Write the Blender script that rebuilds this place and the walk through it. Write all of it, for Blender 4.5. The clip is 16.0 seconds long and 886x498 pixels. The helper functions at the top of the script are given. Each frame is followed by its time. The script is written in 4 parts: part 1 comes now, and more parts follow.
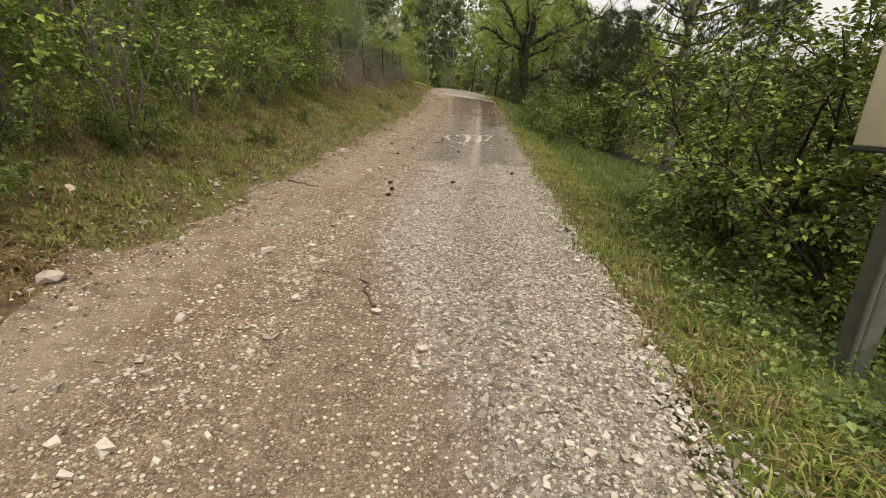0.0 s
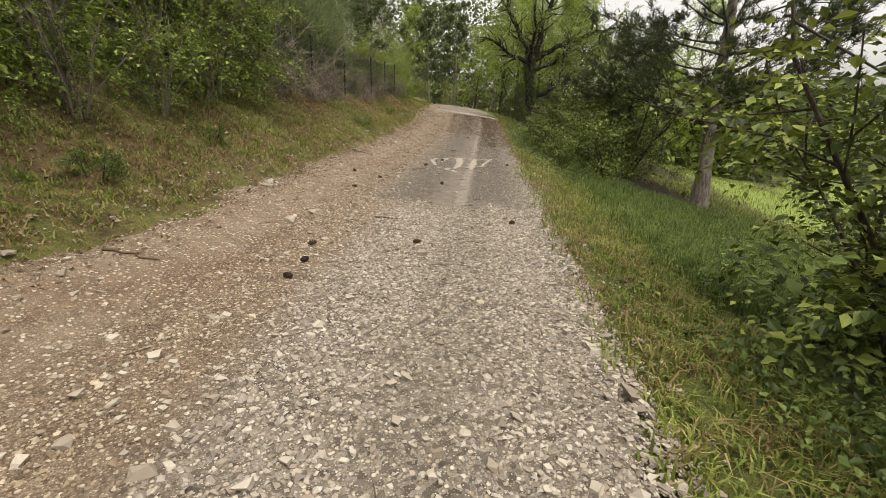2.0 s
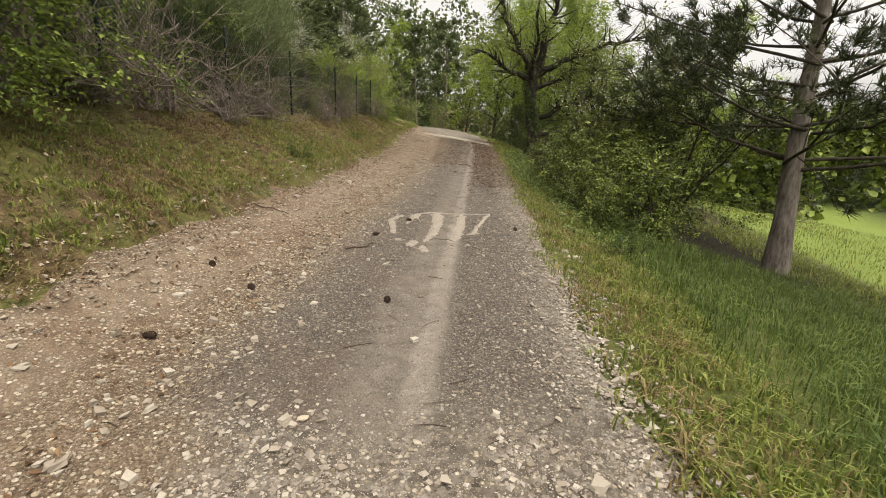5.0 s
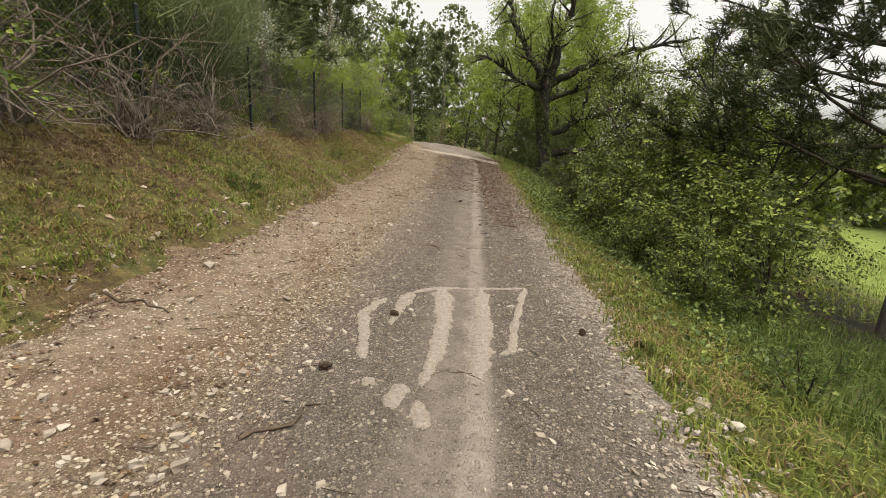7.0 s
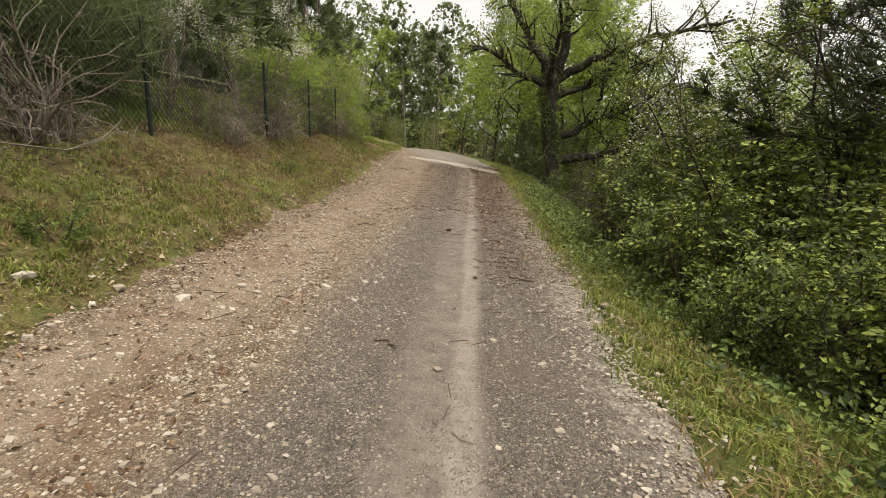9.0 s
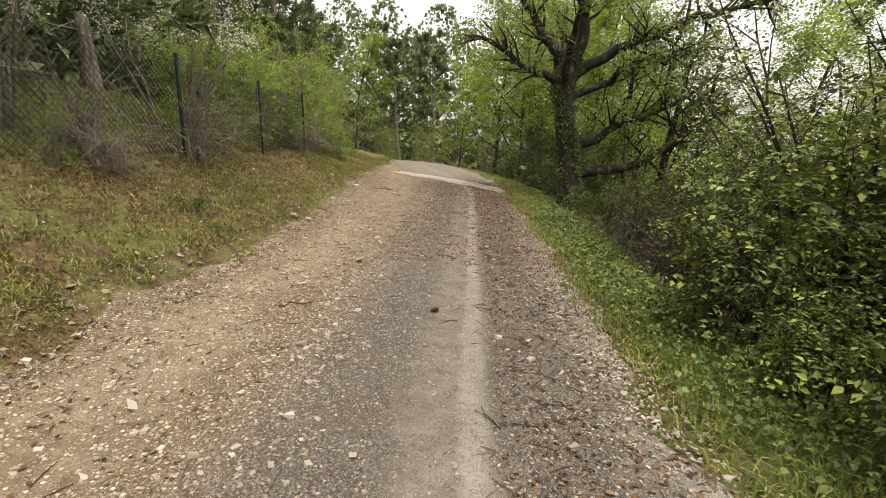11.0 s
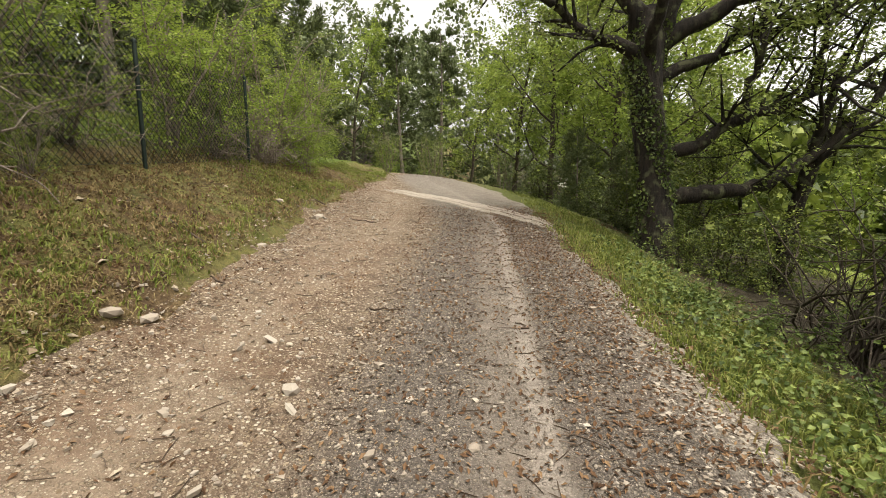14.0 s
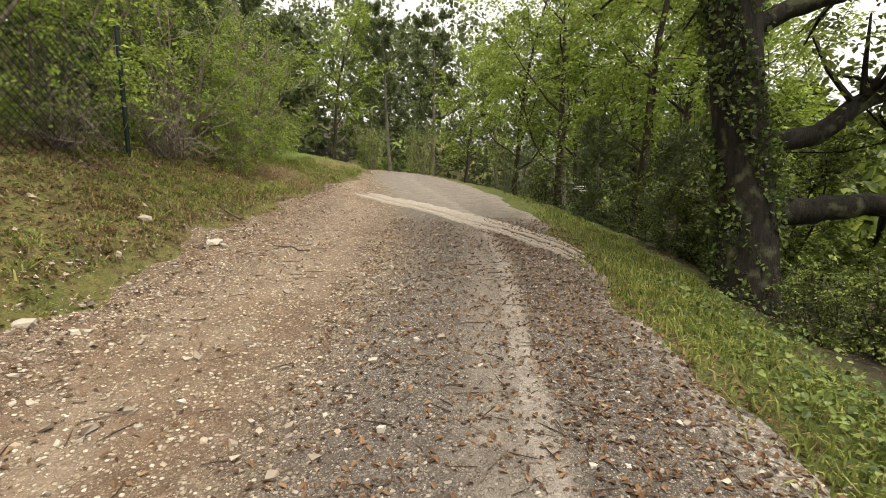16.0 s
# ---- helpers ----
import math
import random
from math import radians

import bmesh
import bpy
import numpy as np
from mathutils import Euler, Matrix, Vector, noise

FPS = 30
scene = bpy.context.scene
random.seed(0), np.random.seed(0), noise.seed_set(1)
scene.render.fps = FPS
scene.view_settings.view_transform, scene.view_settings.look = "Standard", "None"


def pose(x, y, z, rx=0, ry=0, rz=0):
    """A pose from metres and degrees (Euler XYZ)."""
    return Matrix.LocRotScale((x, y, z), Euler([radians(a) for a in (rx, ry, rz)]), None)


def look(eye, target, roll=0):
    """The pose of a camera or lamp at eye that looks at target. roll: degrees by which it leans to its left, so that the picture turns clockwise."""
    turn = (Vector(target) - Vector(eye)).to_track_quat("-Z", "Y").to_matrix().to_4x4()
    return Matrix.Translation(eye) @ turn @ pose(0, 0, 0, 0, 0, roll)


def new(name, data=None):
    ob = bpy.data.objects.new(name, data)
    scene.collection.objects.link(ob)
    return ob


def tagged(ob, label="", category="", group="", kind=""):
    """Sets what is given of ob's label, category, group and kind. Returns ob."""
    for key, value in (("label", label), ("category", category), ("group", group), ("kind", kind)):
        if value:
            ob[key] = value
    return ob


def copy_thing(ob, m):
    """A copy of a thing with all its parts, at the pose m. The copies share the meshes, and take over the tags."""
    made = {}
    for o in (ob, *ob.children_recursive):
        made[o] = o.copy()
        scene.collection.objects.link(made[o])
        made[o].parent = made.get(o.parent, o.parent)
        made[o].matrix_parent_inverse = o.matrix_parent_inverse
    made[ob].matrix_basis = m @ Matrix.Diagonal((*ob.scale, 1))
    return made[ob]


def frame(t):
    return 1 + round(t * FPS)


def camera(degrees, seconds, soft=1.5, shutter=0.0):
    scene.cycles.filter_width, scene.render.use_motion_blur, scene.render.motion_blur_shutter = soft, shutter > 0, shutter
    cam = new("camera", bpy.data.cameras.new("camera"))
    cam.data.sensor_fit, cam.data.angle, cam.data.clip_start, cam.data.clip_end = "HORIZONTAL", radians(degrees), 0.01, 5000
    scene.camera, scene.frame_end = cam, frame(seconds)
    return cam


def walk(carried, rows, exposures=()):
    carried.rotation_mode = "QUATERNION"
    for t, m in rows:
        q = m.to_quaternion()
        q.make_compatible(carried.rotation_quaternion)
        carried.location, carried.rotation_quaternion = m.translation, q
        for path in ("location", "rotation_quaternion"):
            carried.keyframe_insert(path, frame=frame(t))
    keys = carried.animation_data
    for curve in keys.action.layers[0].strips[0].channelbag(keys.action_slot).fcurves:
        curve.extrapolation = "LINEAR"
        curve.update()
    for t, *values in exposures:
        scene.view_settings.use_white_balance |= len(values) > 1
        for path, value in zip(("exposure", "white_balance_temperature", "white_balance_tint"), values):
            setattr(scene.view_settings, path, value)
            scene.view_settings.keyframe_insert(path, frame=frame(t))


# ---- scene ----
cam = camera(87.0, 16.0, soft=0.9)
PATH = [
    (0, (0.421, 0.0, 1.568), (0.277, 1.898, 0.954), 0.4),
    (0.5, (0.583, 0.675, 1.572), (0.44, 2.577, 0.969), 0.2),
    (1, (0.629, 1.378, 1.524), (0.484, 3.287, 0.944), 0.8),
    (1.5, (0.66, 2.064, 1.464), (0.508, 3.975, 0.895), 1.2),
    (2, (0.635, 2.73, 1.512), (0.474, 4.646, 0.964), 1.2),
    (2.5, (0.558, 3.4, 1.615), (0.387, 5.324, 1.096), 1.2),
    (3, (0.635, 4.096, 1.63), (0.462, 6.023, 1.122), 0.9),
    (3.5, (0.643, 4.752, 1.588), (0.475, 6.685, 1.103), 0.8),
    (4, (0.682, 5.423, 1.618), (0.52, 7.361, 1.154), 0.7),
    (4.2, (0.7, 5.738, 1.627), (0.544, 7.677, 1.163), 0.9),
    (6.3, (0.277, 8.637, 1.731), (0.159, 10.587, 1.305), 1.8),
    (6.5, (0.258, 8.911, 1.754), (0.142, 10.865, 1.34), 1.7),
    (7, (0.276, 9.603, 1.788), (0.158, 11.558, 1.381), 1.8),
    (7.5, (0.245, 10.284, 1.76), (0.136, 12.239, 1.352), 1.7),
    (8, (0.291, 10.945, 1.791), (0.189, 12.9, 1.383), 1.4),
    (8.5, (0.38, 11.648, 1.842), (0.277, 13.606, 1.449), 1.3),
    (9, (0.348, 12.357, 1.867), (0.232, 14.316, 1.483), 1.0),
    (9.2, (0.375, 12.62, 1.875), (0.252, 14.581, 1.5), 0.8),
    (11.3, (0.324, 15.784, 2.073), (0.201, 17.75, 1.726), -0.5),
    (11.5, (0.288, 16.097, 2.078), (0.163, 18.062, 1.729), -0.5),
    (12, (0.2, 16.851, 2.076), (0.074, 18.817, 1.73), -0.4),
    (12.5, (0.124, 17.598, 2.127), (-0.016, 19.566, 1.797), -0.7),
    (13, (0.038, 18.309, 2.174), (-0.116, 20.278, 1.86), -0.8),
    (13.5, (0.031, 19.023, 2.176), (-0.133, 20.992, 1.865), -0.6),
    (14, (0.008, 19.699, 2.191), (-0.15, 21.67, 1.893), -0.4),
    (14.5, (0.007, 20.422, 2.289), (-0.145, 22.395, 2.001), -0.3),
    (15, (0.059, 21.173, 2.295), (-0.087, 23.147, 2.004), -0.2),
    (15.5, (0.039, 21.872, 2.259), (-0.102, 23.845, 1.961), -0.1),
    (16, (0.043, 22.539, 2.27), (-0.097, 24.509, 1.958), -0.1),
]
SKY = 0.165
KELVIN = 7100
walk(cam, [(t, look(eye, target, roll)) for t, eye, target, roll in PATH], [(0, .62, KELVIN, 10), (4.2, .66, KELVIN, 10), (9, .75, KELVIN, 10), (11.5, .93, KELVIN, 10), (16, .94, KELVIN, 10)])

# ---------- light and sky ----------
world = bpy.data.worlds.new("overcast_sky")
scene.world = world
world.use_nodes = True
wt = world.node_tree
bg = wt.nodes["Background"]
sky = wt.nodes.new("ShaderNodeTexSky")
sky.sky_type = "NISHITA"
sky.sun_disc = False
sky.sun_elevation = radians(75)
sky.sun_rotation = radians(140)
sky.air_density, sky.dust_density, sky.ozone_density = 1.0, 4.0, 1.0
grey = wt.nodes.new("ShaderNodeHueSaturation")
grey.inputs["Saturation"].default_value = 0.12
wt.links.new(sky.outputs[0], grey.inputs["Color"])
wt.links.new(grey.outputs[0], bg.inputs["Color"])
bg.inputs["Strength"].default_value = SKY
sun = new("sun", bpy.data.lights.new("sun", "SUN"))
sun.data.energy, sun.data.angle, sun.data.color = 1.5, radians(50), (1.0, 0.96, 0.88)
sun.matrix_world = look((0, 0, 30), (-5, 6, 0))

# ---------- lie of the land ----------
ZY = (-60, -30, -10, 0, 4, 7, 10, 13.5, 15.5, 18.4, 21.8, 25, 27.8, 32, 36, 40, 46, 52, 60, 90)
ZZ = (-1.6, -.8, -.05, .22, .32, .36, .46, .58, .62, .76, .9, 1.16, 1.45, 1.78, 2.08, 2.36, 2.62, 2.62, 3.2, 9)
CY, CX = (-30, 24, 30, 34, 38, 42, 48, 60, 90), (0, 0, -.35, -1.1, -2.4, -4.3, -7.5, -11, -12)
UX = (-300, -40, -12, -9, -6, -4.2, -3.1, -2.8, -2.55, -2.42, -2.35, -2, -1.5, -1, 0, 1.3, 1.8, 2.6, 4, 7, 14, 24, 45, 120, 400)
UZ = (34, 9, 3.4, 2.75, 1.98, 1.38, .73, .57, .46, .33, .28, .2, .12, .05, 0, -.05, -.12, -.3, -.75, -1.6, -3.4, -5.6, -8, -4, 20)
# how far the foot of the bank stands in or out along the way
NY, NX = (-12, 0, 8, 20, 28, 31, 37, 60), (.5, .45, .22, .02, -.3, -.2, 1.2, 1.2)


def across(x, y):
    u = x - np.interp(y, CY, CX)
    return u - np.interp(y, NY, NX) * np.clip(-u / 1.5, 0, 1)


def land(x, y):
    """Height of the ground."""
    u = across(x, y)
    h = np.interp(u, UX, UZ)
    low = np.interp(y, (27, 34), (1, .4))
    return np.interp(y, ZY, ZZ) + np.where((u < -2.35) & (u > -40), .28 + (h - .28) * low, h)


# ---------- geometry helpers ----------
class Geo:
    """Collects vertices and faces for one mesh."""

    def __init__(self):
        self.v, self.f, self.n = [], [], 0

    def add(self, verts, faces):
        self.v.append(np.asarray(verts, float))
        self.f += (np.asarray(faces) + self.n).tolist() if len(faces) else []
        self.n += len(verts)
        return self

    def mesh(self, name, material, smooth=True):
        me = bpy.data.meshes.new(name)
        me.from_pydata(np.concatenate(self.v).tolist() if self.v else [], [], self.f)
        me.materials.append(material)
        me.polygons.foreach_set("use_smooth", [smooth] * len(me.polygons))
        me.update()
        return me


def piece(name, geo, material, parent=None, label="", smooth=True):
    """One mesh object, as a part of a thing where a parent is given."""
    ob = new(name, geo.mesh(name, material, smooth))
    if parent:
        ob.parent = parent
    return tagged(ob, label)


def tube(pts, radii, sides=6, closed=True):
    pts, g = np.asarray(pts, float), []
    radii = np.broadcast_to(np.asarray(radii, float), (len(pts),))
    way = np.gradient(pts, axis=0)
    way /= np.linalg.norm(way, axis=1)[:, None] + 1e-9
    side = np.cross(way[0], (0.3, 0.9, 0.2) if abs(way[0][2]) > .7 else (0, 0, 1))
    for p, w, r in zip(pts, way, radii):
        side = side - w * (side @ w)
        side /= np.linalg.norm(side) + 1e-9
        other = np.cross(w, side)
        a = np.arange(sides) * 2 * np.pi / sides
        g.append(p + r * (np.cos(a)[:, None] * side + np.sin(a)[:, None] * other))
    n, k = len(pts), np.arange(sides)
    faces = [(i * sides + a, i * sides + (a + 1) % sides, (i + 1) * sides + (a + 1) % sides, (i + 1) * sides + a) for i in range(n - 1) for a in k]
    verts = np.concatenate(g)
    if closed:
        verts = np.vstack([verts, pts[-1] + way[-1] * radii[-1] * .5])
        faces += [((n - 1) * sides + a, (n - 1) * sides + (a + 1) % sides, n * sides, n * sides) for a in k]
        faces = [f[:3] if f[2] == f[3] else f for f in faces]
    return verts, faces


def add_tube(geo, pts, radii, sides=6):
    verts, faces = tube(pts, radii, sides)
    geo.v.append(verts)
    geo.f += [tuple(i + geo.n for i in f) for f in faces]
    geo.n += len(verts)


def unit(v):
    return v / (np.linalg.norm(v, axis=-1, keepdims=True) + 1e-9)


def add_leaves(geo, c, size, rng, width=.6, up=.7):
    """Folded leaves round the centres c."""
    n = len(c)
    if not n:
        return
    L = np.broadcast_to(size, (n,))[:, None] * rng.uniform(.6, 1.25, (n, 1))
    nor = unit(rng.normal(0, .6, (n, 3)) + (0, 0, up))
    d = unit(np.cross(nor, rng.normal(0, 1, (n, 3))))
    d = unit(d - (0, 0, .35))
    s = unit(np.cross(d, nor))
    lift = nor * L * .1
    v = np.stack([c - d * L * .5, c + s * width * L * .5 + lift - d * L * .08, c + d * L * .5 - lift * .6, c - s * width * L * .5 + lift - d * L * .08], 1)
    k = np.arange(n)[:, None] * 4
    geo.add(v.reshape(-1, 3), np.concatenate([k + (0, 1, 2), k + (0, 2, 3)], 0))


def add_sprigs(geo, tips, k, n, length, size, rng, width=.6, droop=.35, hub=None):
    """k shoots at each tip, each with n leaves set alternately along it in one loose plane."""
    if hub is None:
        hub = tips.mean(0) * (1, 1, .6)
    base = np.repeat(tips, k, 0)
    m = len(base)
    way = unit(unit(base - hub) * (.7, .7, .45) + rng.normal(0, .55, (m, 3)) + (0, 0, .12))
    nor = unit(rng.normal(0, .38, (m, 3)) + (0, 0, 1))
    side = unit(np.cross(way, nor))
    L = length * rng.uniform(.55, 1.3, (m, 1))
    for i in range(n):
        f = (i + rng.uniform(.3, .9, (m, 1))) / n
        p = base + way * L * f - np.array((0, 0, 1)) * droop * L * f ** 2
        d = unit(way * .55 + side * (1 if i % 2 else -1) + rng.normal(0, .25, (m, 3)) - (0, 0, .25))
        nn = unit(nor + rng.normal(0, .3, (m, 3)))
        t = unit(np.cross(d, nn))
        S = size * rng.uniform(.55, 1.2, (m, 1)) * (1.05 - .35 * f)
        lift = unit(np.cross(t, d)) * S * .1
        c = p + d * S * .15
        half = t * width * S * .5
        v = np.stack([c, c + d * S * .42 + half + lift, c + d * S - lift * .6, c + d * S * .42 - half + lift], 1)
        q = np.arange(m)[:, None] * 4
        geo.add(v.reshape(-1, 3), np.concatenate([q + (0, 1, 2), q + (0, 2, 3)], 0))


def add_needles(geo, c, axis, length, rng, per=14, thick=.004):
    """Tufts of needles at c, fanned round axis."""
    n = len(c)
    if not n:
        return
    c = np.repeat(c, per, 0)
    a = np.repeat(unit(axis), per, 0)
    way = unit(a * .75 + rng.normal(0, .55, (n * per, 3)))
    L = length * rng.uniform(.7, 1.2, (n * per, 1))
    s = unit(np.cross(way, rng.normal(0, 1, way.shape))) * thick
    b = c + a * L * rng.uniform(-.4, .3, (n * per, 1))
    v = np.stack([b - s, b + s, b + way * L], 1)
    geo.add(v.reshape(-1, 3), np.arange(n * per * 3).reshape(-1, 3))


def add_blades(geo, c, height, rng, lean=.45, wide=.006):
    """Bent blades of grass rooted at c."""
    n = len(c)
    a = rng.uniform(0, 2 * np.pi, n)
    out = np.stack([np.cos(a), np.sin(a), 0 * a], 1)
    s = np.stack([-np.sin(a), np.cos(a), 0 * a], 1) * wide * rng.uniform(.6, 1.4, (n, 1))
    h = np.broadcast_to(height, (n,))[:, None] * rng.uniform(.5, 1.3, (n, 1))
    tip = lean * rng.uniform(.3, 1.8, (n, 1))
    mid = c + out * h * tip * .3 + (0, 0, 1) * h * .6
    top = c + out * h * tip + (0, 0, 1) * h * (1 - .35 * tip ** 1.5).clip(.25)
    v = np.stack([c - s - (0, 0, .01), c + s - (0, 0, .01), mid + s * .7, mid - s * .7, top], 1)
    k = np.arange(n)[:, None] * 5
    geo.add(v.reshape(-1, 3), np.concatenate([k + (0, 1, 2), k + (0, 2, 3), k + (3, 2, 4)], 0))


OCTA = np.array([(1, 0, -.35), (-1, 0, -.35), (0, 1, -.35), (0, -1, -.35), (0, 0, 1)], float)
OCTA_F = np.array([(0, 2, 4), (2, 1, 4), (1, 3, 4), (3, 0, 4)])


CUBE = np.array([(x, y, z) for x in (-.72, .72) for y in (-.72, .72) for z in (-.72, .72)])
CUBE_F = np.array([(0, 1, 3), (0, 3, 2), (4, 6, 7), (4, 7, 5), (0, 4, 5), (0, 5, 1), (2, 3, 7), (2, 7, 6), (1, 5, 7), (1, 7, 3)])


def add_chips(geo, c, size, rng, flat=.55, base=OCTA, faces=OCTA_F):
    """Small crushed stones, half sunk at c."""
    n = len(c)
    k = len(base)
    v = base[None] * rng.uniform(.58, 1.2, (n, k, 1)) * rng.uniform(.7, 1.2, (n, 1, 3)) + rng.normal(0, .13, (n, k, 3))
    v *= np.broadcast_to(size, (n,))[:, None, None] * .5
    v[:, :, 2] *= flat
    a = rng.uniform(0, 2 * np.pi, n)
    x = v[:, :, 0] * np.cos(a)[:, None] - v[:, :, 1] * np.sin(a)[:, None]
    y = v[:, :, 0] * np.sin(a)[:, None] + v[:, :, 1] * np.cos(a)[:, None]
    t = rng.normal(0, .3, (n, 1))
    v = np.stack([x, y, v[:, :, 2] + t * x], 2) + c[:, None]
    k = np.arange(n)[:, None, None] * k
    geo.add(v.reshape(-1, 3), (k + faces).reshape(-1, 3))


# ---------- materials ----------
def node(nt, kind, **values):
    nd = nt.nodes.new(kind)
    for key, value in values.items():
        nd.inputs[key.replace("_", " ")].default_value = value
    return nd


def mathn(nt, op, a, b=0.0, clamp=False):
    nd = nt.nodes.new("ShaderNodeMath")
    nd.operation, nd.use_clamp = op, clamp
    for n, value in enumerate((a, b)):
        if isinstance(value, (int, float)):
            nd.inputs[n].default_value = value
        else:
            nt.links.new(value, nd.inputs[n])
    return nd.outputs[0]


def noisen(nt, where, scale, detail=3.0, rough=.55):
    nd = node(nt, "ShaderNodeTexNoise", Scale=scale, Detail=detail, Roughness=rough)
    nt.links.new(where, nd.inputs["Vector"])
    return nd.outputs["Fac"]


def rampn(nt, fac, *stops):
    nd = nt.nodes.new("ShaderNodeValToRGB")
    el = nd.color_ramp.elements
    while len(el) < len(stops):
        el.new(.5)
    for e, (p, c) in zip(el, stops):
        e.position, e.color = p, (*c, 1) if len(c) == 3 else c
    nt.links.new(fac, nd.inputs[0])
    return nd.outputs[0]


def mixn(nt, fac, a, b):
    nd = nt.nodes.new("ShaderNodeMix")
    nd.data_type = "RGBA"
    for n, value in ((0, fac), (6, a), (7, b)):
        if isinstance(value, (int, float, tuple)):
            nd.inputs[n].default_value = value if n == 0 else (*value, 1)
        else:
            nt.links.new(value, nd.inputs[n])
    return nd.outputs[2]


def stepn(nt, value, lo, hi):
    nd = nt.nodes.new("ShaderNodeMapRange")
    nd.interpolation_type = "SMOOTHSTEP"
    nd.inputs["From Min"].default_value, nd.inputs["From Max"].default_value = lo, hi
    nt.links.new(value, nd.inputs["Value"])
    return nd.outputs[0]


def bumpn(nt, height, strength, distance):
    nd = node(nt, "ShaderNodeBump", Strength=strength, Distance=distance)
    nt.links.new(height, nd.inputs["Height"])
    return nd.outputs[0]


def material(name, rough=.8):
    m = bpy.data.materials.new(name)
    m.use_nodes = True
    nt = m.node_tree
    b = nt.nodes["Principled BSDF"]
    b.inputs["Roughness"].default_value = rough
    b.inputs["Specular IOR Level"].default_value = .3
    place = nt.nodes.new("ShaderNodeNewGeometry")
    return m, nt, b, place


def leafy(name, dark, mid, light, sheer=.2, rough=.55, scale=.6):
    """Leaves or blades: three shades by island, patches of tone like lit and shaded clumps, light shining into the
    blade.
    """
    m, nt, b, geo = material(name, rough)
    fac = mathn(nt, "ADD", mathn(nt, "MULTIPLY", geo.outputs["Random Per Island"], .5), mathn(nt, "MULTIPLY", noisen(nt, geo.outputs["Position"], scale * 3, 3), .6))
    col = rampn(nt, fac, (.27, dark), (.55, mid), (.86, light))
    nt.links.new(col, b.inputs["Base Color"])
    tr = nt.nodes.new("ShaderNodeBsdfTranslucent")
    nt.links.new(mixn(nt, .5, col, light), tr.inputs["Color"])
    mx = nt.nodes.new("ShaderNodeMixShader")
    mx.inputs[0].default_value = sheer
    nt.links.new(b.outputs[0], mx.inputs[1])
    nt.links.new(tr.outputs[0], mx.inputs[2])
    nt.links.new(mx.outputs[0], nt.nodes["Material Output"].inputs["Surface"])
    return m


def barky(name, dark, light, scale=9, lichen=0.0):
    m, nt, b, geo = material(name, .9)
    co = nt.nodes.new("ShaderNodeTexCoord")
    mp = node(nt, "ShaderNodeMapping")
    mp.inputs["Scale"].default_value = (1, 1, .22)
    nt.links.new(co.outputs["Object"], mp.inputs["Vector"])
    n1 = noisen(nt, mp.outputs[0], scale * 2.2, 5, .7)
    n2 = noisen(nt, co.outputs["Object"], 1.7, 2)
    col = rampn(nt, mathn(nt, "ADD", mathn(nt, "MULTIPLY", n1, .8), mathn(nt, "MULTIPLY", n2, .25)), (.35, dark), (.68, light))
    if lichen:
        col = mixn(nt, mathn(nt, "MULTIPLY", stepn(nt, noisen(nt, co.outputs["Object"], 6, 4), .52, .68), lichen), col, (.22, .24, .12))
    nt.links.new(col, b.inputs["Base Color"])
    nt.links.new(bumpn(nt, n1, .9, .03), b.inputs["Normal"])
    return m


def plain(name, a, c, scale=5, rough=.8, bump=.2, metal=0.0):
    """Paint, metal or stone with two scales of unevenness."""
    m, nt, b, geo = material(name, rough)
    co = nt.nodes.new("ShaderNodeTexCoord")
    n1, n2 = noisen(nt, co.outputs["Object"], scale, 5, .65), noisen(nt, co.outputs["Object"], scale * 9, 3)
    nt.links.new(rampn(nt, mathn(nt, "ADD", mathn(nt, "MULTIPLY", n1, .7), mathn(nt, "MULTIPLY", n2, .3)), (.3, a), (.7, c)), b.inputs["Base Color"])
    nt.links.new(bumpn(nt, n2, bump, .01), b.inputs["Normal"])
    b.inputs["Metallic"].default_value = metal
    return m


def stones(name, a, c, e):
    """Loose stones, each with its own shade."""
    m, nt, b, geo = material(name, .9)
    info = nt.nodes.new("ShaderNodeObjectInfo")
    pick = mathn(nt, "FRACT", mathn(nt, "ADD", geo.outputs["Random Per Island"], info.outputs["Random"]))
    col = rampn(nt, pick, (.0, a), (.5, c), (1, e))
    n1 = noisen(nt, geo.outputs["Position"], 70, 4)
    nt.links.new(mixn(nt, mathn(nt, "MULTIPLY", n1, .5), col, (.16, .13, .1)), b.inputs["Base Color"])
    nt.links.new(bumpn(nt, n1, .4, .006), b.inputs["Normal"])
    return m


